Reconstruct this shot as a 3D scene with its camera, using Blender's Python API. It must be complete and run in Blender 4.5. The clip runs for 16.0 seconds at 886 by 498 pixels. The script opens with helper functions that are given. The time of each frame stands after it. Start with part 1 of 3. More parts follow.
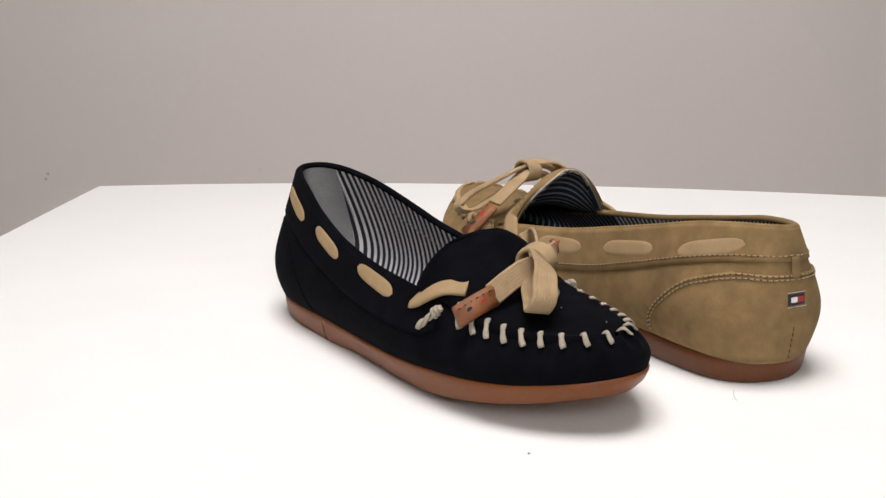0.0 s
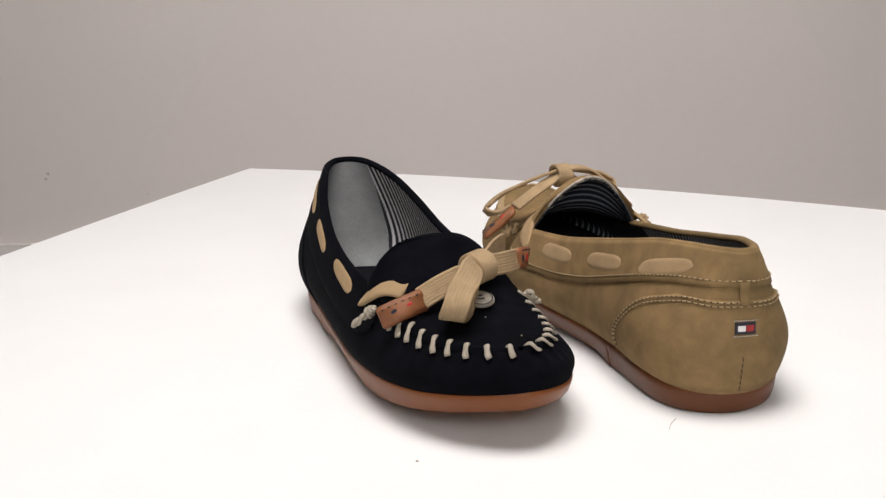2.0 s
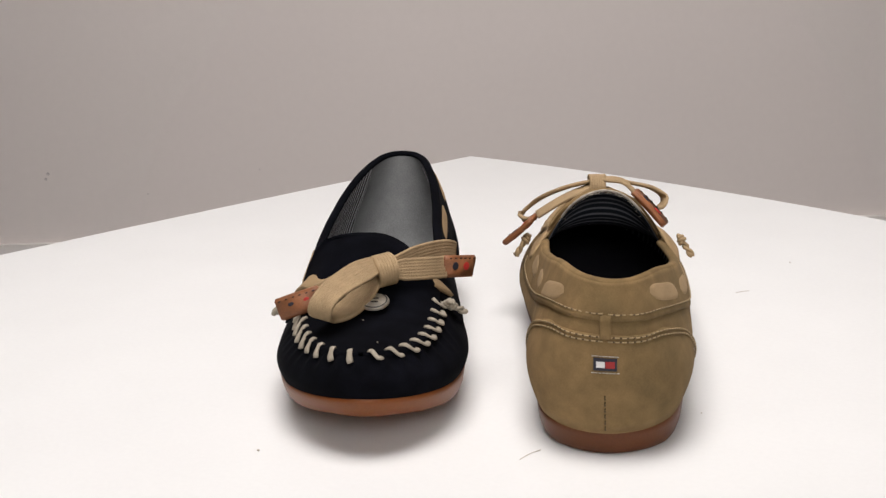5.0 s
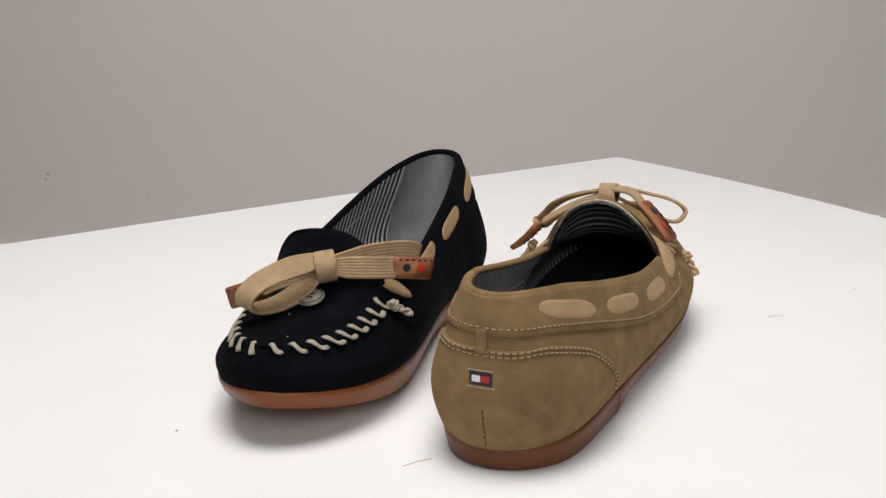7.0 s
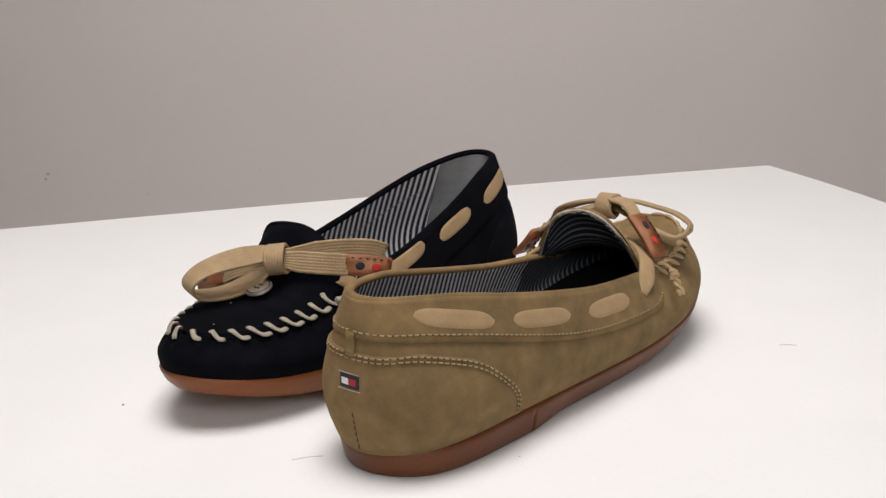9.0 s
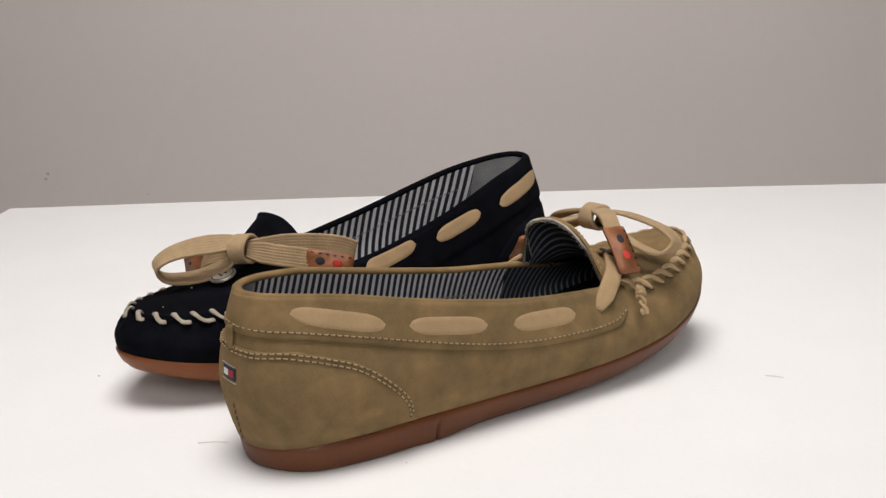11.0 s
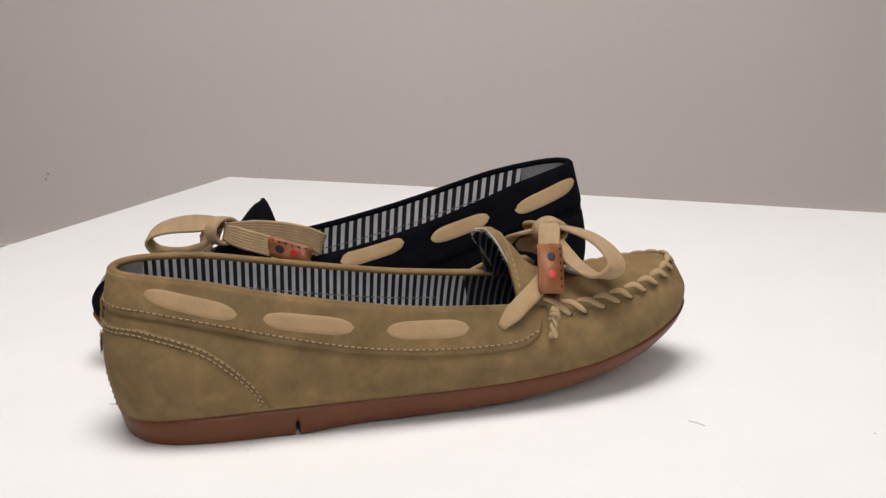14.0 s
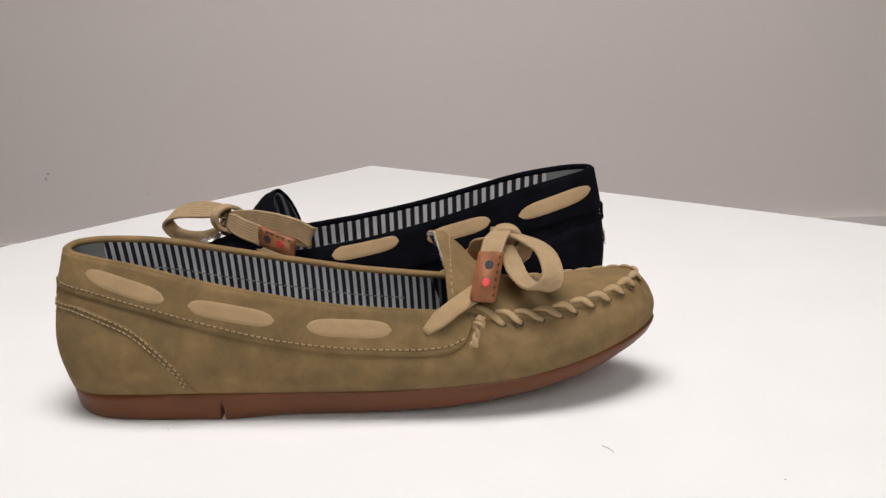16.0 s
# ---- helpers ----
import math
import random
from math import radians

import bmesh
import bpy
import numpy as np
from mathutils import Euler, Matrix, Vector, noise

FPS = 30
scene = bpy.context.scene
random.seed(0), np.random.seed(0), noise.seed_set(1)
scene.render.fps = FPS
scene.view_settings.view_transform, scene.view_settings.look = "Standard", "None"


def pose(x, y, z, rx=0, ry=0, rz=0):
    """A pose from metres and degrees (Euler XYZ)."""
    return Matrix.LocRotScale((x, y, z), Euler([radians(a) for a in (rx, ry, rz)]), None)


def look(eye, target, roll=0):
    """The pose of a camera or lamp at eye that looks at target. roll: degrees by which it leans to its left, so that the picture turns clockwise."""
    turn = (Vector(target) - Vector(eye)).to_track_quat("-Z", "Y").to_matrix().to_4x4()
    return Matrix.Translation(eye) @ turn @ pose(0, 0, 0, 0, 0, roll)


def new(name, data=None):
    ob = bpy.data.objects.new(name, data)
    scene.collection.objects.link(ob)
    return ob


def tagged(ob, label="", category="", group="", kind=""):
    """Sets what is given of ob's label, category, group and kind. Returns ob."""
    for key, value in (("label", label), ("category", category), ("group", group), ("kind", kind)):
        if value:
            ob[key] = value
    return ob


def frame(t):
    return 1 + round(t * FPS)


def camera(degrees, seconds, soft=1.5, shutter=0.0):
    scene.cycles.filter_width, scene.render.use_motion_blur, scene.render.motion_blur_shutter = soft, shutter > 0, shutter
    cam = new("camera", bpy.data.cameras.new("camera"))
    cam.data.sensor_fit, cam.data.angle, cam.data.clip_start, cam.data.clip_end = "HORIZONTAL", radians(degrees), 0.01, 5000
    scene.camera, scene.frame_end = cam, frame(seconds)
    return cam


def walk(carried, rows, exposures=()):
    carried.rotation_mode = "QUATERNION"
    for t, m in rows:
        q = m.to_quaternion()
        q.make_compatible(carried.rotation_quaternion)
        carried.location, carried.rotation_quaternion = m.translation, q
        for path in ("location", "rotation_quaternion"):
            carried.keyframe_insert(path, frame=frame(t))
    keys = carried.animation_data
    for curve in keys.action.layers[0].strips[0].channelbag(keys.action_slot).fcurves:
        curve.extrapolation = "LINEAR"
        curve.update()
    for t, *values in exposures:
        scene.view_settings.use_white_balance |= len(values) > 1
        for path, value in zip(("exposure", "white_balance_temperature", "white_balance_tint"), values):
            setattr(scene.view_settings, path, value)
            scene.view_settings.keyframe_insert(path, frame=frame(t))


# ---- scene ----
# A slowly turning white table with two moccasins, before a grey wall.
EYE = Vector((0.0, -0.63, 0.2034))
YAW, PITCH, ROLL = 0.4965, 14.479, -1.788
AHEAD = Vector((math.sin(radians(YAW)) * math.cos(radians(PITCH)), math.cos(radians(YAW)) * math.cos(radians(PITCH)), -math.sin(radians(PITCH))))
cam = camera(36.754, 16.0, soft=1.4)
STAND = look(EYE, EYE + AHEAD, ROLL)
walk(cam, [(0, STAND), (16, STAND)], exposures=((0, 0.0), (4, -0.1), (8, -0.2), (12, -0.2), (16, -0.17)))

# ---- light ----
world = bpy.data.worlds.new("room_light")
world.use_nodes = True
world.node_tree.nodes["Background"].inputs[0].default_value = (0.95, 0.97, 1.0, 1)
world.node_tree.nodes["Background"].inputs[1].default_value = 0.0
scene.world = world


def area_lamp(name, eye, target, sx, sy, watts, colour, spread):
    lamp = bpy.data.lights.new(name, "AREA")
    lamp.shape, lamp.size, lamp.size_y, lamp.energy, lamp.color = "RECTANGLE", sx, sy, watts, colour
    ob = new(name, lamp)
    lamp.spread = radians(spread)
    ob.matrix_world = look(eye, target)
    return ob


area_lamp("ceiling_softbox", (-0.04, -0.20, 1.30), (-0.02, -0.06, 0), 0.75, 0.7, 9.9, (1.0, 0.945, 0.928), 125)
# Added, unseen fill lamp for wall and shoe sides; narrow beam dims wall edges.
area_lamp("front_fill", (0.20, -1.7, 1.05), (0.10, 0.6, -0.06), 1.1, 0.9, 2.08, (1.0, 0.945, 0.928), 46)


# ---- materials ----
def material(name, colour, rough=0.6, metal=0.0, vary=0.12, scale=60.0, fine=900.0, bump=0.15, depth=0.0004, sheen=0.0, sub=0.0, spec=0.5, coords="Object"):
    m = bpy.data.materials.new(name)
    m.use_nodes = True
    n, l = m.node_tree.nodes, m.node_tree.links
    bsdf = n["Principled BSDF"]
    bsdf.inputs["Roughness"].default_value, bsdf.inputs["Metallic"].default_value = rough, metal
    bsdf.inputs["Specular IOR Level"].default_value = spec
    if sheen:
        bsdf.inputs["Sheen Weight"].default_value, bsdf.inputs["Sheen Roughness"].default_value = sheen, 0.6
        bsdf.inputs["Sheen Tint"].default_value = (*[min(1, c * 2.2 + 0.05) for c in colour], 1)
    if sub:
        bsdf.inputs["Subsurface Weight"].default_value, bsdf.inputs["Subsurface Scale"].default_value = sub, 0.004
        bsdf.inputs["Subsurface Radius"].default_value = (1.0, 0.45, 0.2)
    tc = n.new("ShaderNodeTexCoord")
    big, small = n.new("ShaderNodeTexNoise"), n.new("ShaderNodeTexNoise")
    big.inputs["Scale"].default_value, big.inputs["Detail"].default_value = scale, 5
    small.inputs["Scale"].default_value, small.inputs["Detail"].default_value = fine, 3
    for t in (big, small):
        l.new(tc.outputs[coords], t.inputs["Vector"])
    ramp = n.new("ShaderNodeMapRange")
    ramp.inputs["From Min"].default_value, ramp.inputs["From Max"].default_value = 0.3, 0.7
    ramp.inputs["To Min"].default_value, ramp.inputs["To Max"].default_value = 1 - vary, 1 + vary
    l.new(big.outputs["Fac"], ramp.inputs["Value"])
    ramp2 = n.new("ShaderNodeMapRange")
    ramp2.inputs["From Min"].default_value, ramp2.inputs["From Max"].default_value = 0.3, 0.7
    ramp2.inputs["To Min"].default_value, ramp2.inputs["To Max"].default_value = 1 - vary * 0.6, 1 + vary * 0.6
    l.new(small.outputs["Fac"], ramp2.inputs["Value"])
    mul = n.new("ShaderNodeMath")
    mul.operation = "MULTIPLY"
    l.new(ramp.outputs[0], mul.inputs[0]), l.new(ramp2.outputs[0], mul.inputs[1])
    tint = n.new("ShaderNodeVectorMath")
    tint.operation = "SCALE"
    tint.inputs[0].default_value = colour
    l.new(mul.outputs[0], tint.inputs["Scale"])
    l.new(tint.outputs[0], bsdf.inputs["Base Color"])
    if bump:
        b = n.new("ShaderNodeBump")
        b.inputs["Strength"].default_value, b.inputs["Distance"].default_value = bump, depth
        l.new(small.outputs["Fac"], b.inputs["Height"])
        l.new(b.outputs[0], bsdf.inputs["Normal"])
    return m


def suede(name, light, dark, side_tone=0.0, grain=0.12, sheen=0.1, spec=0.15):
    """Suede: nap lying light or dark in soft clouds; the tone can also darken from the inner to the outer side of the
    shoe.
    """
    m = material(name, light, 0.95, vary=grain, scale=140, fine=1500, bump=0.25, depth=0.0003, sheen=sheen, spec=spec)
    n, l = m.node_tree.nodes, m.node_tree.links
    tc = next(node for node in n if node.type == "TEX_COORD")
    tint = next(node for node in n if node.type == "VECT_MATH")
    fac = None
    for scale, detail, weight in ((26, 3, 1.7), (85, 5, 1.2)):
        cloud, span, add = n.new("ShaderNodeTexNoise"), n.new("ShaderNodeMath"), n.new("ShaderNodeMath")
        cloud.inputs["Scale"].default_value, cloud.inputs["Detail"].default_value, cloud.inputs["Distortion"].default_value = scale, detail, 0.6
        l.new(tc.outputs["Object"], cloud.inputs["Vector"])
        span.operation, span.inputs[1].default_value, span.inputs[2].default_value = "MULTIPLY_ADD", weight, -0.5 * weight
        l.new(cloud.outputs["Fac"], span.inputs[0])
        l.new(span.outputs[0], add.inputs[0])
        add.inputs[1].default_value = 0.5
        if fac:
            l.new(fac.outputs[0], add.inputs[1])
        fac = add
    if side_tone:
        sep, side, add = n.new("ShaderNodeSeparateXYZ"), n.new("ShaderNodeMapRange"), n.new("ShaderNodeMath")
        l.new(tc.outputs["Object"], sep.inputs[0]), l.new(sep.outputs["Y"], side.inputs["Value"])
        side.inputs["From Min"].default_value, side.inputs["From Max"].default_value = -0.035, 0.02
        side.inputs["To Min"].default_value, side.inputs["To Max"].default_value = -side_tone, side_tone
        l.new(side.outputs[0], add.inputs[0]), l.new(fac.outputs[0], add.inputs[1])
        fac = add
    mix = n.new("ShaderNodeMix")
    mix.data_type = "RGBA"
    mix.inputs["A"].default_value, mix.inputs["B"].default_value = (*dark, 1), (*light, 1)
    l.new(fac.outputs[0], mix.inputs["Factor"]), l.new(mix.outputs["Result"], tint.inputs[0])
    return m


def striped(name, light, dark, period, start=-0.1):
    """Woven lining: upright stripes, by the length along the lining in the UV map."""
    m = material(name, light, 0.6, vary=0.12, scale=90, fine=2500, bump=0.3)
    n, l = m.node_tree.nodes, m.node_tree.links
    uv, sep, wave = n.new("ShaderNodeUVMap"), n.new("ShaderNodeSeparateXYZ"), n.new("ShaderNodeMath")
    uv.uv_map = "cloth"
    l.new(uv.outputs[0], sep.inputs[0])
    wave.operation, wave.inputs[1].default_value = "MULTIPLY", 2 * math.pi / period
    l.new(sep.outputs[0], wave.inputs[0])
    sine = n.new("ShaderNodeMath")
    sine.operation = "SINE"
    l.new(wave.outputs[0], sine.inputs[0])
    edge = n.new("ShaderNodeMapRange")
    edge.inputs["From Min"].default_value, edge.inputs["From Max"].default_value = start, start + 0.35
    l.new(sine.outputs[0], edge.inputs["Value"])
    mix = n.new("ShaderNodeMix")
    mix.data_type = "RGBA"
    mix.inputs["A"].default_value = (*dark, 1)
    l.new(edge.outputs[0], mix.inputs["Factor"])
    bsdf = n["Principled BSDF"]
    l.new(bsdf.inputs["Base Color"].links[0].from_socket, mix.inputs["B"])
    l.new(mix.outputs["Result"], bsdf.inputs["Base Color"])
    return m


WALL = material("wall_paint", (0.715, 0.662, 0.634), 0.9, vary=0.015, scale=3, fine=120, bump=0.05)
PALE = material("pale_wall_paint", (0.72, 0.69, 0.66), 0.9, vary=0.015, scale=3, fine=120, bump=0.05)
MARK = material("wall_smudge", (0.50, 0.46, 0.45), 0.9, vary=0.2, scale=200)
FLOOR = material("floor_grey", (0.35, 0.34, 0.33), 0.7, vary=0.08, scale=5)
CEILING = material("ceiling_white", (0.75, 0.74, 0.72), 0.9, vary=0.02, scale=3)
TABLE = material("white_laminate", (0.805, 0.812, 0.805), 0.5, vary=0.015, scale=14, fine=400, bump=0.02, spec=0.12)
COLUMN = material("column_steel", (0.4, 0.4, 0.4), 0.4, 0.8)
DUST = material("lint", (0.58, 0.52, 0.46), 0.9)
NAVY = suede("navy_suede", (0.0036, 0.0040, 0.0066), (0.0018, 0.0020, 0.0031), grain=0.3, sheen=0.03, spec=0.05)
TAN = suede("tan_suede", (0.245, 0.160, 0.073), (0.138, 0.097, 0.045), side_tone=0.27)
BEIGE = material("beige_lace_leather", (0.335, 0.233, 0.126), 0.85, vary=0.1, scale=120, fine=1800, bump=0.35, sheen=0.1, spec=0.2)
COTTON = material("cotton_lace", (0.365, 0.262, 0.150), 0.9, vary=0.12, scale=160, fine=2600, bump=0.6, depth=0.0006, sheen=0.1, spec=0.15)
CREAM = material("cream_thread", (0.34, 0.30, 0.235), 0.85, vary=0.1, scale=300, fine=3000, bump=0.4)
TAN_STITCH = material("tan_thong", (0.36, 0.255, 0.135), 0.9, vary=0.12, scale=300, fine=3000, bump=0.4)
THREAD = material("tan_thread", (0.34, 0.25, 0.13), 0.8, vary=0.15, scale=300)
NEEDLE = material("needle_hole_shade", (0.080, 0.054, 0.028), 0.9)
HOLE = material("dark_needle_hole", (0.045, 0.030, 0.016), 0.9)
FRAY = material("frayed_edge", (0.40, 0.365, 0.31), 0.9, vary=0.25, scale=400, fine=3000, bump=0.6)
DARK_THREAD = material("dark_thread", (0.005, 0.0055, 0.008), 0.8, vary=0.1, scale=300)
GREY_THREAD = material("grey_thread", (0.30, 0.30, 0.31), 0.85, vary=0.1, scale=300)
GUM = material("gum_rubber", (0.115, 0.040, 0.015), 0.42, vary=0.14, scale=30, fine=1200, bump=0.12, sub=0.2, spec=0.25)
PALE_GUM = material("pale_gum_rubber", (0.185, 0.061, 0.018), 0.42, vary=0.12, scale=30, fine=1200, bump=0.12, sub=0.25, spec=0.25)
HEEL_LINING = material("grey_lining_leather", (0.30, 0.31, 0.31), 0.8, vary=0.22, scale=50, fine=1500, bump=0.15)
LINING = striped("striped_lining", (0.88, 0.88, 0.90), (0.018, 0.019, 0.026), 0.0044)
FINE_LINING = striped("fine_striped_lining", (0.72, 0.73, 0.76), (0.018, 0.019, 0.026), 0.0033)
# Dark weave, darkened further for the shade under the tongue and in the toe.
SHADED_LINING = striped("dark_shaded_striped_lining", (0.20, 0.21, 0.235), (0.006, 0.011, 0.017), 0.0034, 0.3)
# Near black: holds the shade inside the shoes, under the apron too.
INSOLE = material("shaded_interior", (0.008, 0.008, 0.011), 1.0, vary=0.1, spec=0.04)
TAG = material("brown_tag_leather", (0.235, 0.088, 0.033), 0.55, vary=0.2, scale=150, fine=1500, bump=0.3)
RED = material("red_print", (0.50, 0.03, 0.025), 0.6, vary=0.05)
WHITE = material("white_weave", (0.68, 0.67, 0.66), 0.7, vary=0.04)
INK = material("dark_blue_weave", (0.018, 0.018, 0.03), 0.7, vary=0.1)
CRIMSON = material("crimson_weave", (0.30, 0.02, 0.02), 0.7, vary=0.1)
STEEL = material("bright_metal", (0.62, 0.59, 0.52), 0.33, 0.9, vary=0.15, scale=400)
STEEL_DARK = material("darkened_metal", (0.06, 0.055, 0.05), 0.5, 0.6)


# ---- mesh helpers ----
def part(name, bm, mat, parent, label="", smooth=True):
    """One mesh object from a bmesh, under a thing or a part."""
    bmesh.ops.recalc_face_normals(bm, faces=bm.faces)
    me = bpy.data.meshes.new(name)
    bm.to_mesh(me), bm.free()
    for f in me.polygons:
        f.use_smooth = smooth
    me.materials.append(mat)
    ob = new(name, me)
    ob.parent = parent
    return tagged(ob, label)


def thing(name, m, label, category, **more):
    ob = new(name)
    ob.empty_display_size = 0.02
    ob.matrix_world = m
    return tagged(ob, label, category, **more)


def grid(bm, rows, close_u=False, close_v=False):
    """Quads over rows of points; returns the vertices."""
    vs = [[bm.verts.new(p) for p in row] for row in rows]
    nu, nv = len(vs), len(vs[0])
    for i in range(nu if close_u else nu - 1):
        for j in range(nv if close_v else nv - 1):
            q = [vs[i][j], vs[(i + 1) % nu][j], vs[(i + 1) % nu][(j + 1) % nv], vs[i][(j + 1) % nv]]
            try:
                bm.faces.new(q)
            except ValueError:
                pass
    return vs


def cap(bm, ring):
    c = sum((v.co for v in ring), Vector()) / len(ring)
    c = bm.verts.new(c)
    for a, b in zip(ring, ring[1:] + ring[:1]):
        bm.faces.new((a, b, c))


def curve(points, n):
    """n points evenly along a Catmull-Rom curve."""
    p = np.array(points, float)
    ext = np.vstack([2 * p[0] - p[1], p, 2 * p[-1] - p[-2]])
    out = []
    for k in range(60 * (len(p) - 1) + 1):
        i, t = divmod(k / 60, 1)
        i = int(i)
        if i == len(p) - 1:
            i, t = i - 1, 1.0
        a, b, c, d = ext[i : i + 4]
        out.append(0.5 * (2 * b + (c - a) * t + (2 * a - 5 * b + 4 * c - d) * t**2 + (3 * b - a - 3 * c + d) * t**3))
    out = np.array(out)
    run = np.r_[0, np.cumsum(np.linalg.norm(np.diff(out, axis=0), axis=1))]
    at = np.linspace(0, run[-1], n)
    return np.stack([np.interp(at, run, out[:, k]) for k in range(3)], 1)


RIBS = [(-1, -0.3)] + [(-0.95 + 0.27 * k + d, y) for k in range(8) for d, y in ((-0.02, -0.74), (0.05, -0.98), (0.14, -1.0), (0.20, -0.93)) if -0.95 + 0.27 * k + d < 0.98] + [(1, -0.3)]
RIBS = RIBS + [(-x, -y) for x, y in RIBS]

PLAIN = [(-1, -0.35), (-0.9, -1), (-0.4, -0.9), (0, -1), (0.4, -0.9), (0.9, -1), (1, -0.35), (1, 0.35), (0.9, 1), (0.4, 0.9), (0, 1), (-0.4, 0.9), (-0.9, 1), (-1, 0.35)]


def sweep(bm, points, side, width, thick, n=28, taper=None, twist=0.0, section=RIBS):
    """A flat rounded band along a curve; side: the way in which its width lies (one vector, or several spread along it)."""
    line = curve(points, n)
    ways = np.array(side if np.ndim(side) == 2 else (side, side), float)
    rows = []
    for k in range(n):
        t = line[min(k + 1, n - 1)] - line[max(k - 1, 0)]
        t /= np.linalg.norm(t)
        s = np.array([np.interp(k / (n - 1), np.linspace(0, 1, len(ways)), ways[:, c]) for c in range(3)])
        s = s - t * (s @ t)
        s /= np.linalg.norm(s)
        u = np.cross(t, s)
        if twist:
            a = twist * k / (n - 1)
            s, u = s * math.cos(a) + u * math.sin(a), u * math.cos(a) - s * math.sin(a)
        w = width / 2 * (taper(k / (n - 1)) if taper else 1)
        h = thick / 2
        rows.append([line[k] + s * (w * x) + u * (h * y) for x, y in section])
    vs = grid(bm, rows, close_v=True)
    cap(bm, vs[0]), cap(bm, vs[-1])


def tube(bm, points, radius, n=8, sides=6, flat=1.0, up=(0, 0, 1), taper=None):
    c = curve(points, n)
    rows = []
    for k in range(n):
        t = c[min(k + 1, n - 1)] - c[max(k - 1, 0)]
        t /= np.linalg.norm(t) + 1e-12
        u = np.array(up, float)
        u = u - t * (u @ t)
        u /= np.linalg.norm(u) + 1e-12
        s = np.cross(t, u)
        r = radius * (taper(k / (n - 1)) if taper else 1)
        rows.append([c[k] + (s * math.cos(a) + u * (flat * math.sin(a))) * r for a in np.linspace(0, 2 * math.pi, sides, endpoint=False)])
    vs = grid(bm, rows, close_v=True)
    cap(bm, vs[0]), cap(bm, vs[-1])


def box(bm, x0, y0, z0, x1, y1, z1):
    m = Matrix.LocRotScale(((x0 + x1) / 2, (y0 + y1) / 2, (z0 + z1) / 2), None, (x1 - x0, y1 - y0, z1 - z0))
    return bmesh.ops.create_cube(bm, size=1, matrix=m)["verts"]


# ---- setting ----
def build_room():
    walls = (("wall_north", -1.9, 0.80, 1.9, 0.90), ("wall_south", -1.9, -2.60, 1.9, -2.50), ("wall_west", -2.0, -2.50, -1.9, 0.80), ("wall_east", 1.9, -2.50, 2.0, 0.80))
    for name, x0, y0, x1, y1 in walls:
        bm = bmesh.new()
        box(bm, x0, y0, -0.75, x1, y1, 1.75)
        tagged(part(name, bm, WALL, None, smooth=False), "plain matt grey painted wall", "wall", kind="structure")
    bm = bmesh.new()
    box(bm, -1.9, 0.792, -0.75, 1.9, 0.7995, -0.1432)
    tagged(part("trim", bm, PALE, None, smooth=False), "paler band along the foot of the grey wall", "trim", kind="structure")
    bm = bmesh.new()
    box(bm, -1.9, -2.5, -0.8, 1.9, 0.8, -0.75)
    tagged(part("floor", bm, FLOOR, None, smooth=False), "plain grey floor below the table", "floor", kind="structure")
    bm = bmesh.new()
    box(bm, -1.9, -2.5, 1.7, 1.9, 0.8, 1.75)
    tagged(part("ceiling", bm, CEILING, None, smooth=False), "plain white ceiling", "ceiling", kind="structure")


build_room()

TURN = -7.5413  # degrees a second, clockwise from above
moving = []


def turning(ob, m):
    """Notes a thing that rides on the table, with its pose at the start."""
    ob.matrix_world = m
    moving.append((ob, m.copy()))


def build_table():
    table = thing("turntable", Matrix.Identity(4), "square white laminate table slowly turning on a column", "table")
    bm = bmesh.new()
    far = [(-0.2565 + 0.04 * k, 0.388 - 0.04 * (0.04 * k) - 0.325 * (0.04 * k) ** 2) for k in range(16, -1, -1)]  # gently bowed edge
    side = [(-0.2565 - 0.0945 * k / 8 - 0.028 * (k / 8) * (1 - k / 8), 0.388 - 0.651 * k / 8) for k in range(1, 9)]
    corners = far + side + [(0.284, -0.413)]
    top, low = ([bm.verts.new((x, y, z)) for x, y in corners] for z in (0, -0.022))
    bm.faces.new(top), bm.faces.new(low[::-1])
    for k in range(len(top)):
        bm.faces.new((top[k], low[k], low[(k + 1) % len(top)], top[(k + 1) % len(top)]))
    bmesh.ops.bevel(bm, geom=[e for e in bm.edges if e.calc_face_angle(0) > 0.5], offset=0.0015, segments=3, affect="EDGES")
    part("tabletop", bm, TABLE, table, smooth=False)
    bm = bmesh.new()
    bmesh.ops.create_cone(bm, cap_ends=True, segments=40, radius1=0.05, radius2=0.05, depth=0.688, matrix=Matrix.Translation((0, 0, -0.022 - 0.344)))
    part("column", bm, COLUMN, table)
    bm = bmesh.new()
    bmesh.ops.create_cone(bm, cap_ends=True, segments=48, radius1=0.24, radius2=0.22, depth=0.04, matrix=Matrix.Translation((0, 0, -0.73)))
    part("base_plate", bm, COLUMN, table)
    turning(table, Matrix.Identity(4))


build_table()


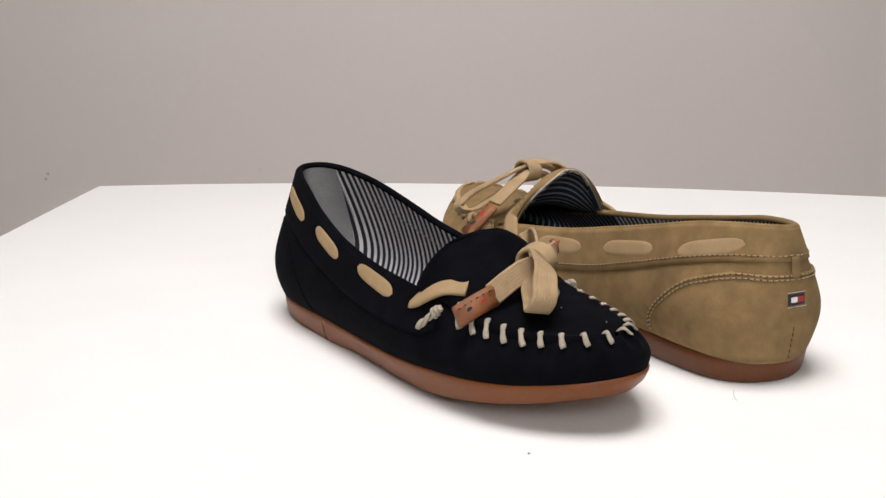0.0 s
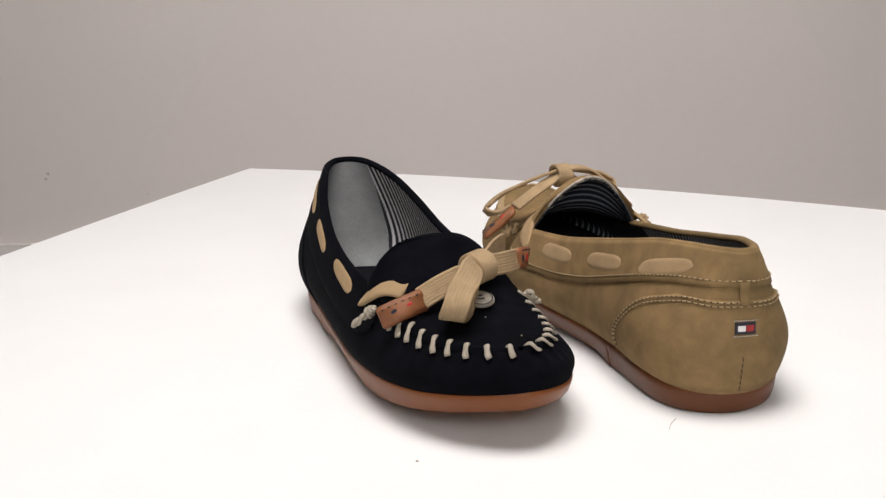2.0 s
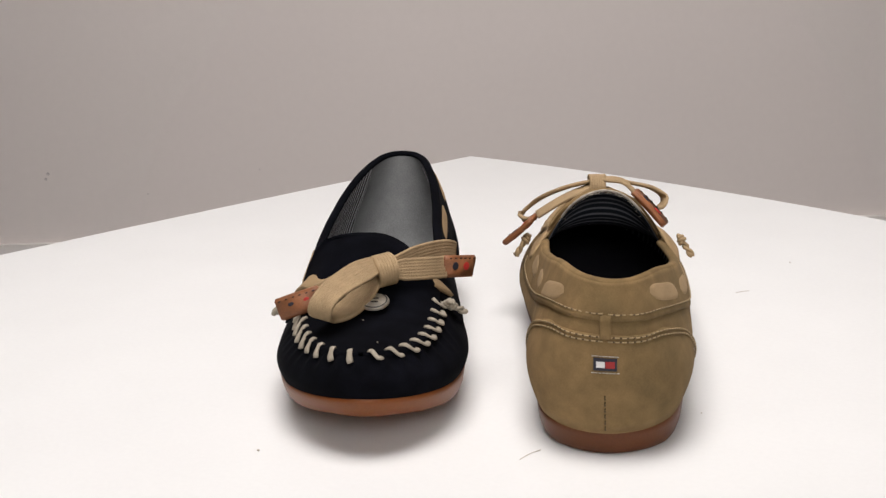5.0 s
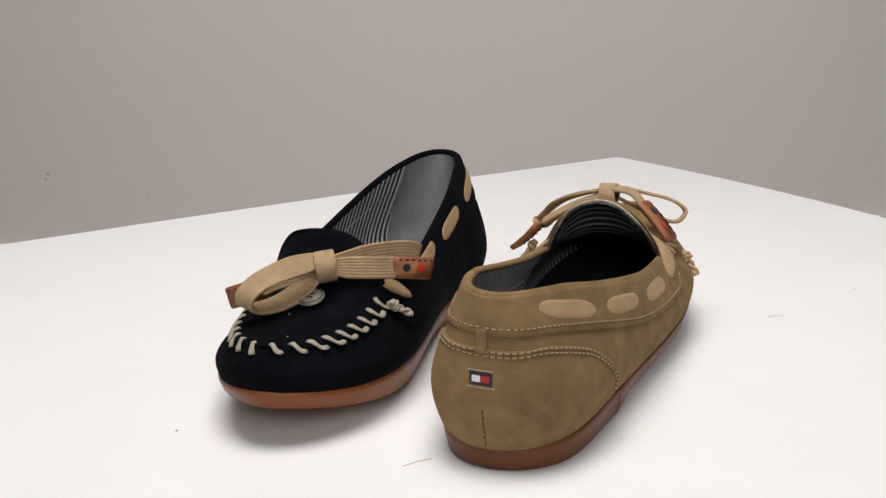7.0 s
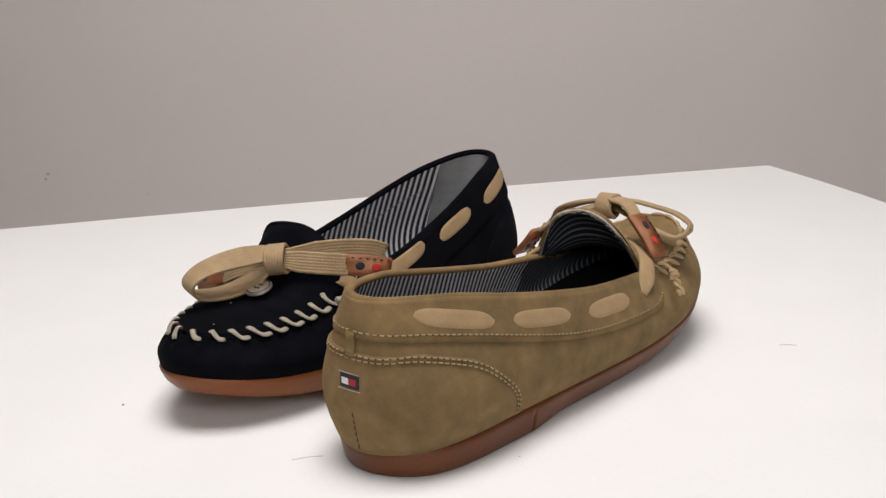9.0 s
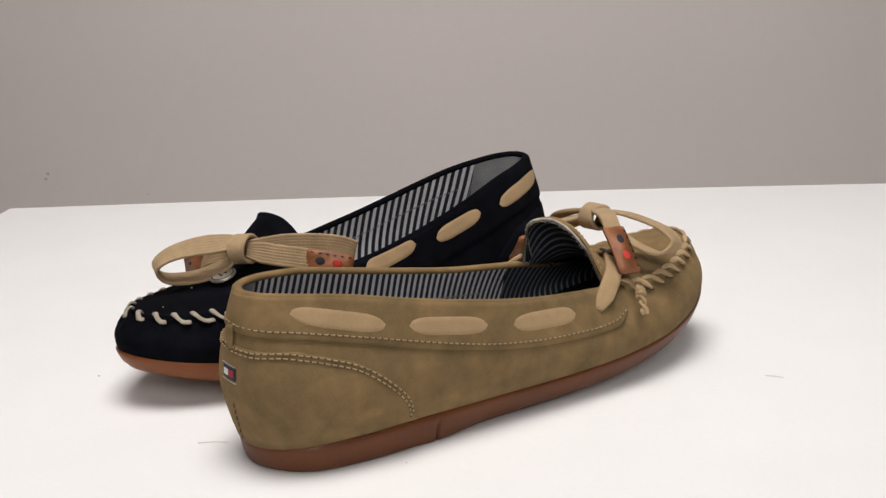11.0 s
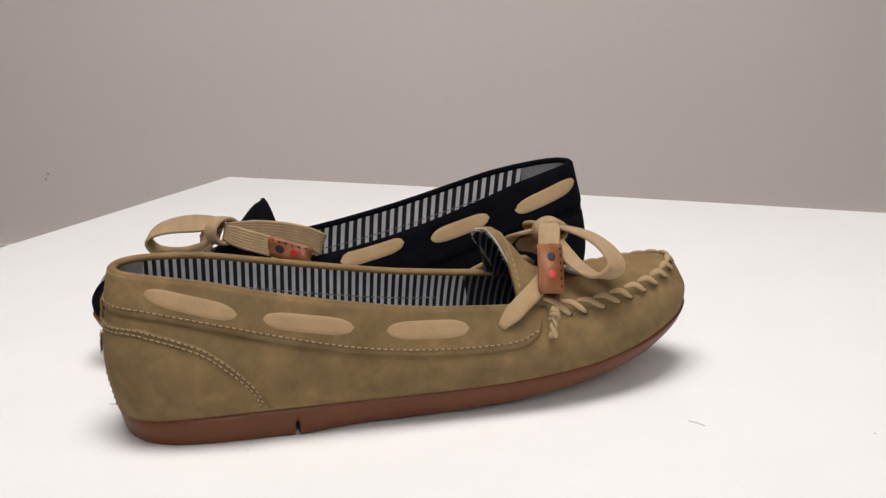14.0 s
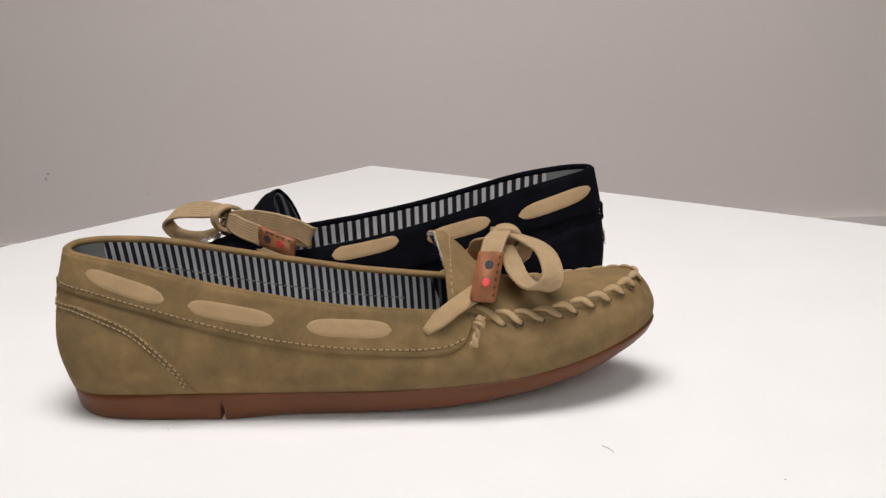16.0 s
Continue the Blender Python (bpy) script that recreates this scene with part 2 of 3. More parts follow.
# ---- the shoes ----
# Stations from the middle of the heel round one side to the middle of the toe: feather line, widest line, top line.
FEATHER = [(0.0040, 0, 0.0095), (0.0085, 0.014, 0.0098), (0.02, 0.024, 0.0108), (0.04, 0.0278, 0.0116), (0.065, 0.0285, 0.012), (0.095, 0.0305, 0.0122), (0.125, 0.0338, 0.0124), (0.15, 0.0368, 0.013), (0.175, 0.0388, 0.0144), (0.2, 0.0377, 0.016), (0.222, 0.0323, 0.0184), (0.239, 0.0232, 0.0212), (0.25, 0.0121, 0.0234), (0.2545, 0, 0.0245)]
BULGE = [(0, 0, 0.036), (0.0035, 0.0165, 0.034), (0.0165, 0.027, 0.032), (0.038, 0.0322, 0.03), (0.065, 0.0333, 0.029), (0.095, 0.0342, 0.027), (0.125, 0.0368, 0.025), (0.15, 0.039, 0.024), (0.174, 0.0404, 0.024), (0.199, 0.0391, 0.025), (0.221, 0.0338, 0.027), (0.239, 0.0241, 0.0295), (0.2505, 0.0125, 0.032), (0.255, 0, 0.033)]
TOPLINE = [(0.005, 0, 0.0698), (0.009, 0.0088, 0.0697), (0.0205, 0.0150, 0.0686), (0.041, 0.0205, 0.0655), (0.064, 0.0248, 0.06), (0.093, 0.0275, 0.0535), (0.122, 0.029, 0.048), (0.147, 0.029, 0.0448), (0.168, 0.0285, 0.0425), (0.192, 0.0282, 0.0388), (0.215, 0.025, 0.0378), (0.234, 0.0178, 0.039), (0.244, 0.009, 0.0405), (0.2475, 0, 0.041)]
LAST = len(FEATHER) - 1


class Last:
    """The form of one shoe: points and normals on its upper."""

    def __init__(self, heel_rise, toe_rise, stretch, roll, welt, pinch):
        self.lines, self.toe_rise, self.roll, self.pinch = [], toe_rise, roll, pinch
        for tab in (FEATHER, BULGE, TOPLINE):
            p = np.array(tab, float)
            if tab is TOPLINE:
                p[:, 2] += heel_rise * np.clip(1 - p[:, 0] / 0.09, 0, 1)
            p[:, 2] += (toe_rise * 1.6 if tab is TOPLINE else toe_rise) * np.clip((p[:, 0] - 0.19) / 0.06, 0, 1)
            if tab is FEATHER:
                p[:, 2] += welt * np.clip((p[:, 0] - 0.13) / 0.06, 0, 1)
            p[:, 0] *= stretch
            flip = np.array([1, -1, 1.0])
            self.lines.append(np.vstack([p[1] * flip, p, p[-2] * flip]))
        self.table = [[tuple(float(c) for c in self.exact(i / 12, j / 50)) for j in range(51)] for i in range(LAST * 12 + 1)]
        self.grid = np.array(self.table)

    def line(self, k, a):
        ext = self.lines[k]
        i = min(int(a), LAST - 1)
        t = a - i
        p, b, c, d = ext[i : i + 4]
        return 0.5 * (2 * b + (c - p) * t + (2 * p - 5 * b + 4 * c - d) * t**2 + (3 * b - p - 3 * c + d) * t**3)

    def exact(self, a, q):
        f, b, t = (self.line(k, a) for k in range(3))
        mb = (t - f) * 0.5
        if q < 0.42:
            s, p0, p1, m0, m1 = q / 0.42, f, b, 1.5 * (b - f) - 0.5 * mb * 0.84, mb * 0.84
        else:
            s, p0, p1, m0, m1 = (q - 0.42) / 0.58, b, t, mb * 1.16, 1.5 * (t - b) - 0.5 * mb * 1.16
        h = p0 * (2 * s**3 - 3 * s**2 + 1) + m0 * (s**3 - 2 * s**2 + s) + p1 * (3 * s**2 - 2 * s**3) + m1 * (s**3 - s**2)
        x = h[0]
        shift = 0.001 + 0.0025 * min(1, max(0, (x - 0.06) / 0.12)) + 0.0133 * max(0, (x - 0.085) / 0.165) ** 1.25
        return (x, h[1], h[2], shift)

    def raw(self, a, q, side):
        u, v = min(max(a, 0), LAST) * 12, min(max(q, 0), 1) * 50
        i, j = min(int(u), LAST * 12 - 1), min(int(v), 49)
        u, v, tab = u - i, v - j, self.table
        p, r, s, t = tab[i][j], tab[i + 1][j], tab[i][j + 1], tab[i + 1][j + 1]
        x, y, z, c = ((p[k] * (1 - u) + r[k] * u) * (1 - v) + (s[k] * (1 - u) + t[k] * u) * v for k in range(4))
        y *= 1 - self.pinch[side > 0] * max(0.0, min(1.0, (z - 0.034) / 0.025)) * max(0.0, 1 - x / 0.11)
        return np.array([x, y * side + c, z + self.roll * y * side * max(0.0, z - 0.02) * max(0.0, 1 - x / 0.2)])

    def at(self, a, q, side, off=0.0):
        p = self.raw(a, q, side)
        if off == 0:
            return p
        return p + self.normal(a, q, side) * off

    def normal(self, a, q, side):
        e = 0.02
        a0, a1 = max(0, a - e), min(LAST, a + e)
        q0, q1 = max(0, q - e), min(1, q + e)
        n = np.cross(self.raw(a1, q, side) - self.raw(a0, q, side), self.raw(a, q1, side) - self.raw(a, q0, side)) * side
        n = n / (np.linalg.norm(n) + 1e-15)
        return n if n @ (self.raw(a, 0.4, side) - np.array([min(max(a / LAST * 0.255, 0.04), 0.2), 0.003, 0.03])) > 0 else -n

    def q_of(self, a, z):
        u = min(max(a, 0), LAST) * 12
        i = min(int(u), LAST * 12 - 1)
        zs = self.grid[i, :, 2] * (1 - u + i) + self.grid[i + 1, :, 2] * (u - i)
        return float(np.interp(z, zs, np.linspace(0, 1, 51)))

    def spot(self, x, z):
        """Station and height for a place on the side of the upper."""
        a = float(np.interp(x, self.grid[:, 25, 0], np.linspace(0, LAST, LAST * 12 + 1)))
        for _ in range(5):
            q = self.q_of(a, z)
            a = float(np.interp(x, self.grid[:, int(round(q * 50)), 0], np.linspace(0, LAST, LAST * 12 + 1)))
        return a, self.q_of(a, z)


def loop(n_per=8):
    """(station, side) all round the shoe, from the heel along the left side and back along the right."""
    one = [k / n_per for k in range(LAST * n_per + 1)]
    return [(a, 1) for a in one] + [(a, -1) for a in one[-2:0:-1]]


def ring_stations(form, start, gap):
    """Stations of the whip stitches along the ring, by their spacing."""
    a = np.linspace(start, LAST, 400)
    p = np.array([form.line(2, v) for v in a])
    run = np.r_[0, np.cumsum(np.linalg.norm(np.diff(p, axis=0), axis=1))]
    n = int(run[-1] / gap)
    return [float(np.interp(run[-1] - gap * (k + 0.5), run, a)) for k in range(n)]


def crown(x, ahead, rise):
    """Height of the apron's middle; ahead: how far the tongue stands further to the toe."""
    z = float(np.interp(x - ahead, (0.160, 0.1655, 0.171, 0.177, 0.183, 0.190, 0.200, 0.215, 0.230, 0.248), (0.0705, 0.0690, 0.0625, 0.0545, 0.0495, 0.0465, 0.0448, 0.0440, 0.0430, 0.0415)))
    z -= 0.0026 if ahead else 0.0
    return z + rise * 1.6 * max(0.0, min(1.0, (x - 0.19) / 0.06))


def build_upper(form, shoe, mat):
    bm = bmesh.new()
    whips = ring_stations(form, 8.7, 0.0078)
    rows = []
    for a, side in loop(14):
        row = []
        for k in range(19):
            q = k / 18
            off = 0.0
            if a > 8.6 and q > 0.5:
                near = min(abs(a - w) for w in whips)
                gap = 0.5 * abs(whips[0] - whips[1]) if len(whips) > 1 else 0.2
                off = 0.0011 * math.cos(math.pi * min(1.0, near / gap)) * -1 * ((q - 0.5) / 0.5) * (1 - ((q - 0.5) / 0.5) ** 5) * 1.5 * min(1, (a - 8.6) / 0.5)
            row.append(form.at(a, q, side, off))
        rows.append(row)
    grid(bm, rows, close_u=True)
    up = part("upper", bm, mat, shoe)
    return up


def build_sole(form, shoe, gum):
    """Gum sole: rounded wall, a heel with a small notch before it, and a toe that springs up."""
    stations = sorted(set([k / 10 for k in range(LAST * 10 + 1)] + [4.12 + 0.012 * k for k in range(26)]))
    ring = [(a, 1) for a in stations] + [(a, -1) for a in stations[-2:0:-1]]
    rows = []
    for a, side in ring:
        f = form.raw(a, 0, side)
        x = f[0]
        out = np.array([f[0] - (0.13 if x > 0.13 else min(max(x, 0.03), 0.13)), f[1] - (0.003 if x < 0.13 else 0.009), 0])
        if 0.03 < x < 0.13:
            out[0] = 0
        out /= np.linalg.norm(out) + 1e-9
        zb = float(np.interp(x, (0, 0.07, 0.14, 0.165, 0.185, 0.21, 0.23, 0.243, 0.252), (0, 0, 0.0006, 0.0018, 0.0040, 0.0082, 0.0125, 0.0158, 0.0172))) + form.toe_rise * max(0.0, min(1.0, (x - 0.19) / 0.06))
        if form.toe_rise > 0:
            zb += float(np.interp(x, (0.075, 0.10, 0.13, 0.165, 0.19, 0.21, 0.23, 0.25), (0, 0.0007, 0.0013, 0.0021, 0.0022, 0.0006, -0.0011, -0.0012)))
        if abs(x - 0.0725) < 0.0010:
            zb = 0.0055
        zt = f[2] + 0.0006
        h = zt - zb
        back = max(0.0, -out[0]) if x < 0.03 else 0.0
        lean = 0.0008 + 0.0014 * back + 0.0030 * max(0.0, min(1.0, (x - 0.075) / 0.02))
        lip = 0.0012 * (1 - 0.9 * back)
        prof = [(-0.006, zt), (-0.0008, zt + 0.0003), (lip - 0.0002, zt - 0.0006), (lip - lean * 0.2, zt - 0.25 * h), (lip * 0.7 - lean * 0.55, zt - 0.6 * h), (-lean * 0.9, zb + 0.0016), (-lean - 0.0006, zb + 0.0006), (-lean - 0.0018, zb), (-lean - 0.008, zb), (-0.02, zb + 0.0002)]
        rows.append([np.array([f[0], f[1], 0]) + out * o + np.array([0, 0, z]) for o, z in prof])
    bm = bmesh.new()
    vs = grid(bm, rows, close_u=True)
    for col in (0, -1):
        c = [v[col] for v in vs]
        n = len(c)
        for k in range(n // 2):
            q = [c[k], c[k + 1], c[(n - k - 1) % n], c[(n - k) % n]]
            q = list(dict.fromkeys(q))
            if len(q) > 2:
                try:
                    bm.faces.new(q)
                except ValueError:
                    pass
    return part("sole", bm, gum, shoe, "brown gum rubber sole with a heel notch")


def build_lining(form, shoe, stripes, seam):
    """seam: the stations at which the grey heel lining ends, on the left and on the right side."""
    def cloth(name, spans, mat, label):
        bm = bmesh.new()
        uv = bm.loops.layers.uv.new("cloth")
        for a0, a1, side in spans:
            n = int((a1 - a0) * 8) + 2
            st = np.linspace(a0, a1, n)
            rows = [[form.at(a, q, side, -0.0024) + (np.array([0, 0, -0.0004]) if q == 1 else 0) for q in np.linspace(0.02, 1, 14)] for a in st]
            vs = [[bm.verts.new(p) for p in r] for r in rows]
            for i in range(n - 1):
                for j in range(13):
                    f = bm.faces.new((vs[i][j], vs[i + 1][j], vs[i + 1][j + 1], vs[i][j + 1]))
                    for lp, (u, v) in zip(f.loops, ((i, j), (i + 1, j), (i + 1, j + 1), (i, j + 1))):
                        lp[uv].uv = (rows[u][v][0], v / 13 * 0.05)
        return part(name, bm, mat, shoe, label)

    heel = cloth("heel_lining", ((0, seam[0], 1), (0, seam[1], -1)), HEEL_LINING, "smooth grey leather heel lining")
    lining = cloth("lining", ((seam[0], 7.5, 1), (seam[1], 7.5, -1)), stripes, "black and white striped cloth lining")
    edge = [form.line(2, a) for a in (2.6, 3.3, 4, 5, 6, 7)]
    dashes(form, lining, GREY_THREAD, [(p[0], p[2] - 0.0125) for p in edge], off=-0.0027, pitch=0.0024, name="lining_seam", label="stitched seam along the lining")
    for a, side in zip(seam, (1, -1)):
        p = form.line(2, a)
        dashes(form, heel, GREY_THREAD, [(p[0] - 0.001, p[2] - 0.003 - 0.005 * k) for k in range(6)], sides=(side,), off=-0.0028, pitch=0.0022, name="heel_lining_seam", label="pale stitches beside the heel lining")
    # The same lining carried on to the toe, its colour holding the shade there.
    cloth("shaded_toe_lining", ((7.5, LAST, 1), (7.5, LAST, -1)), SHADED_LINING, "striped cloth lining of the toe, darkened for the shade inside")
    bm = bmesh.new()
    rows = [[form.at(a, 0.03, 1, -0.002) + np.array([0, 0, 0.002]), form.at(a, 0.03, 1, -0.002) * 0.5 + form.at(a, 0.03, -1, -0.002) * 0.5 + np.array([0, 0, 0.001]), form.at(a, 0.03, -1, -0.002) + np.array([0, 0, 0.002])] for a in np.linspace(0.05, LAST - 0.05, 60)]
    grid(bm, rows)
    part("insole", bm, INSOLE, shoe, "dark insole")


def panel(form, shoe, name, mat, lower, a0, a1, off, upper_q=1.0, label=""):
    """A leather panel laid over the upper, from lower(a) up."""
    bm = bmesh.new()
    st = np.linspace(a0, a1, 90)
    ring = [(a, -1) for a in st[::-1]] + [(a, 1) for a in (st[1:] if a0 == 0 else st)]
    rows = []
    for a, side in ring:
        q0 = lower(a)
        q1 = upper_q if not callable(upper_q) else upper_q(a)
        row = [form.at(a, q0, side, -0.0002), form.at(a, q0, side, off * 0.8)]
        row += [form.at(a, q0 + (q1 - q0) * k / 10, side, off) for k in range(1, 11)]
        row.append(form.at(a, q1, side, -0.0002))
        rows.append(row)
    vs = grid(bm, rows)
    return part(name, bm, mat, shoe, label)


def dashes(form, parent, mat, path, sides=(1, -1), length=0.0016, pitch=0.0026, radius=0.00030, off=0.0011, label="", start=0.001, name="stitching"):
    """A row of small stitches along a path of places (x, z) on the side of the upper."""
    p = curve([(x, 0, z) for x, z in path], 60)
    spots = [form.spot(x, z) for x, _, z in p]
    for side in sides:
        bm = bmesh.new()
        pts = np.array([form.at(a, q, side, off) for a, q in spots])
        nor = np.array([form.normal(a, q, side) for a, q in spots])
        run = np.r_[0, np.cumsum(np.linalg.norm(np.diff(pts, axis=0), axis=1))]
        s = start
        while s + length < run[-1]:
            ends = [np.array([np.interp(s + d, run, pts[:, k]) for k in range(3)]) for d in (0, length / 2, length)]
            up = np.array([np.interp(s, run, nor[:, k]) for k in range(3)])
            ends[1] = ends[1] + up * 0.0003
            tube(bm, ends, radius, 4, 5, up=up)
            s += pitch
        tagged(part(name, bm, mat, parent, label), kind="stuff")


def build_rim(form, shoe, mat, a_end=8.15):
    """The rolled edge of the opening."""
    st = np.linspace(0, a_end, 110)
    pts = [form.at(a, 1, -1, -0.0009) for a in st[::-1]] + [form.at(a, 1, 1, -0.0009) for a in st[1:]]
    bm = bmesh.new()
    rows = []
    n = len(pts)
    for k in range(n):
        t = pts[min(k + 1, n - 1)] - pts[max(k - 1, 0)]
        t /= np.linalg.norm(t)
        s = np.cross(t, (0, 0, 1.0))
        s /= np.linalg.norm(s)
        u = np.cross(s, t)
        rows.append([pts[k] + s * (0.0019 * math.cos(w)) + u * (0.0016 * math.sin(w)) for w in np.linspace(0, 2 * math.pi, 10, endpoint=False)])
    vs = grid(bm, rows, close_v=True)
    cap(bm, vs[0]), cap(bm, vs[-1])
    return part("collar_edge", bm, mat, shoe, "rolled edge of the opening")


def build_vamp(form, shoe, mat, ahead):
    """The raised apron over the toes, running up into a stiff tongue with a striped lining."""
    def strip(off, rows_from, rows_to, n, inset=0.0):
        rows = []
        for a in np.linspace(rows_from, rows_to, n):
            t = form.at(min(max(a, 7.9), LAST), 1, 1)
            b = form.at(min(max(a, 7.9), LAST), 1, -1)
            x, yc, w, z = t[0], (t[1] + b[1]) / 2, (t[1] - b[1]) / 2 - inset, t[2]
            lift = max(0.0, 8.2 - a) / 0.9
            if lift:
                x += lift * (0.0045 if ahead else -0.001)
                w -= 0.0045 * lift**2
                z += 0.004 * lift**1.5
            zc = max(crown(x, ahead, form.toe_rise), z)
            row = []
            for u in np.linspace(-1, 1, 25):
                e = abs(u)
                f = 1 - e ** (2.3 + 1.7 * min(1.0, 1.5 * lift) if ahead and u < 0 else 2.3)
                roll = 0.0012 * math.exp(-(((1 - e) * w) / 0.004) ** 2)
                row.append(np.array([x + (-0.012 * e * e if ahead else 0.0085 * e**1.3 - 0.003 - (0.006 if u > 0 else 0.001) * math.sin(math.pi * e)) * lift, yc + u * (w + (0.006 * lift if ahead and u < 0 else 0)), z + (zc - z) * f + off + (roll if not lift else 0)]))
            rows.append(row)
        return rows

    bm = bmesh.new()
    rows = strip(0.0004, LAST, 7.3, 64, -0.0009)
    under = strip(-0.0012, LAST, 7.3, 64)
    skirt = [np.array([0, 0, -0.0030 if i < 50 else -0.0004]) for i in range(64)]
    vs = grid(bm, [[p[0] + d] + p + [p[-1] + d] for p, d in zip(rows, skirt)])
    lo = grid(bm, under[40:])
    for j in range(24):
        bm.faces.new((vs[-1][j + 1], vs[-1][j + 2], lo[-1][j + 1], lo[-1][j]))
    vamp = part("vamp", bm, mat, shoe, "moccasin apron and upright tongue of suede")
    if not ahead:
        bm = bmesh.new()
        lip = [(rows[-1][k] + under[-1][k]) / 2 for k in range(0, 25, 2)]
        tube(bm, lip, 0.00085, 60, 7, taper=lambda t: 0.75 + 0.25 * noise.noise(Vector((t * 60, 3, 0))))
        for k in range(110):
            j = random.random() * 23.99
            p = under[-1][int(j)] * (1 - j % 1) + under[-1][int(j) + 1] * (j % 1)
            d = np.array([-random.uniform(0.0003, 0.0010), random.uniform(-0.0009, 0.0009), random.uniform(-0.0007, 0.0006)])
            tube(bm, [p + np.array([0.0008, 0, 0]), p + d * 0.5, p + d + np.array([0, random.uniform(-0.001, 0.001), 0])], 0.00014, 4, 4)
        tagged(part("fray", bm, FRAY, vamp, "frayed greyish threads along the tongue"), kind="stuff")
        bm = bmesh.new()
        for j in np.arange(1.5, 22.5, 0.75):
            i = -9
            p, q = (rows[i][int(k)] * (1 - k % 1) + rows[i][int(k) + 1] * (k % 1) for k in (j, j + 0.45))
            tube(bm, [p, (p + q) / 2 + np.array([0, 0, 0.0004]), q], 0.00035, 4, 5)
        tagged(part("tongue_stitching", bm, THREAD, vamp, "row of tan stitches along the tongue"), kind="stuff")
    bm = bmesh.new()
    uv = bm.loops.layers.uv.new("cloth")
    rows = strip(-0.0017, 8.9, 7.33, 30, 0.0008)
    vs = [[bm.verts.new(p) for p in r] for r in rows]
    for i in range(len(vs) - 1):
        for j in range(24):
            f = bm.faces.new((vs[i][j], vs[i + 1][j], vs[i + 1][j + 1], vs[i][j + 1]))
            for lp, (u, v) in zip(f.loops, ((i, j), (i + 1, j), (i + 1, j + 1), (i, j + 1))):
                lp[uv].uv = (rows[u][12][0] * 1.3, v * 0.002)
    # Near-black sheet that paints the shade deep under the apron.
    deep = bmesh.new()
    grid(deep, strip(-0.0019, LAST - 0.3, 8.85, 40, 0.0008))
    part("apron_shade_lining", deep, INSOLE, shoe, "cloth under the apron, near black to hold the toe's shade")
    part("tongue_lining", bm, SHADED_LINING, shoe, "striped cloth under the tongue")
    return vamp


def apron_height(form, x, y, ahead):
    """Height of the apron over a place in the plan."""
    st = np.linspace(8.0, LAST, 120)
    a = float(np.interp(x, [form.line(2, v)[0] for v in st], st))
    t, b = form.at(a, 1, 1), form.at(a, 1, -1)
    w = (t[1] - b[1]) / 2 + 0.0009
    e = min(1.0, abs(y - (t[1] + b[1]) / 2) / max(w, 0.001))
    zc = max(crown(x, ahead, form.toe_rise), t[2])
    return t[2] + (zc - t[2]) * (1 - e**2.3) + 0.0004 + 0.0012 * math.exp(-(((1 - e) * w) / 0.004) ** 2)


def build_whips(form, shoe, mat, dark):
    """Whip stitches over the ring of the apron, all leaning the same way round it."""
    ahead = 0.003 if dark else 0.0
    for side in (1, -1):
        for k, a in enumerate(ring_stations(form, 8.35, 0.0085 if dark else 0.0078)):
            lean = (-0.40 if side > 0 else 0.09) if dark else -side * 0.17
            jitter = random.uniform(-0.04, 0.04)
            foot = min(a + lean + jitter, LAST)
            out = form.at(foot, (0.935 if side > 0 else 0.83) if dark else 0.915, side, 0.0002)
            mid = form.at((a + foot) / 2, 0.92 if dark else 0.95, side, 0.0011)
            top = form.at(a, 1, side) + np.array([0, 0, 0.0022 if dark else 0.0015])
            fore, back = form.at(min(a + 0.1, LAST), 1, side), form.at(a - 0.1, 1, side)
            run = (fore - back) / np.linalg.norm(fore - back)
            way = np.array([min(top[0] - 0.012, 0.218), 0.0125, top[2]]) - top
            way /= np.linalg.norm(way)
            inn = top + way * ((0.0024 if side > 0 else 0.0016) if dark else 0.0012) + run * side * (0.0006 if dark else 0.0060)
            inn[2] = apron_height(form, inn[0], inn[1], ahead) + (0.0002 if dark else 0.0)
            up = form.normal(a, 0.93, side) + np.array([0, 0, 0.8])
            bm = bmesh.new()
            if dark:
                tube(bm, [out, mid, top, inn], 0.0013, 9, 8, flat=0.5, up=up, taper=lambda t: 0.92 + 0.12 * math.sin(9 * t))
            else:
                tube(bm, [out, mid, top, (top + inn) / 2 + np.array([0, 0, 0.0004]) + run * 0.0005, inn], 0.0016, 11, 8, flat=0.6, up=up, taper=lambda t: 0.45 + 0.65 * math.sin(math.pi * min(1, 0.15 + t * 0.85)))
            part("whip_stitch", bm, mat, shoe)
            if not dark:
                bm = bmesh.new()
                p, n = form.at(foot, 0.905, side, 0.0002), form.normal(foot, 0.905, side)
                tube(bm, [p - n * 0.0006, p, p + n * 0.0003], 0.0009, 4, 7, up=run)
                part("stitch_hole", bm, HOLE, shoe)


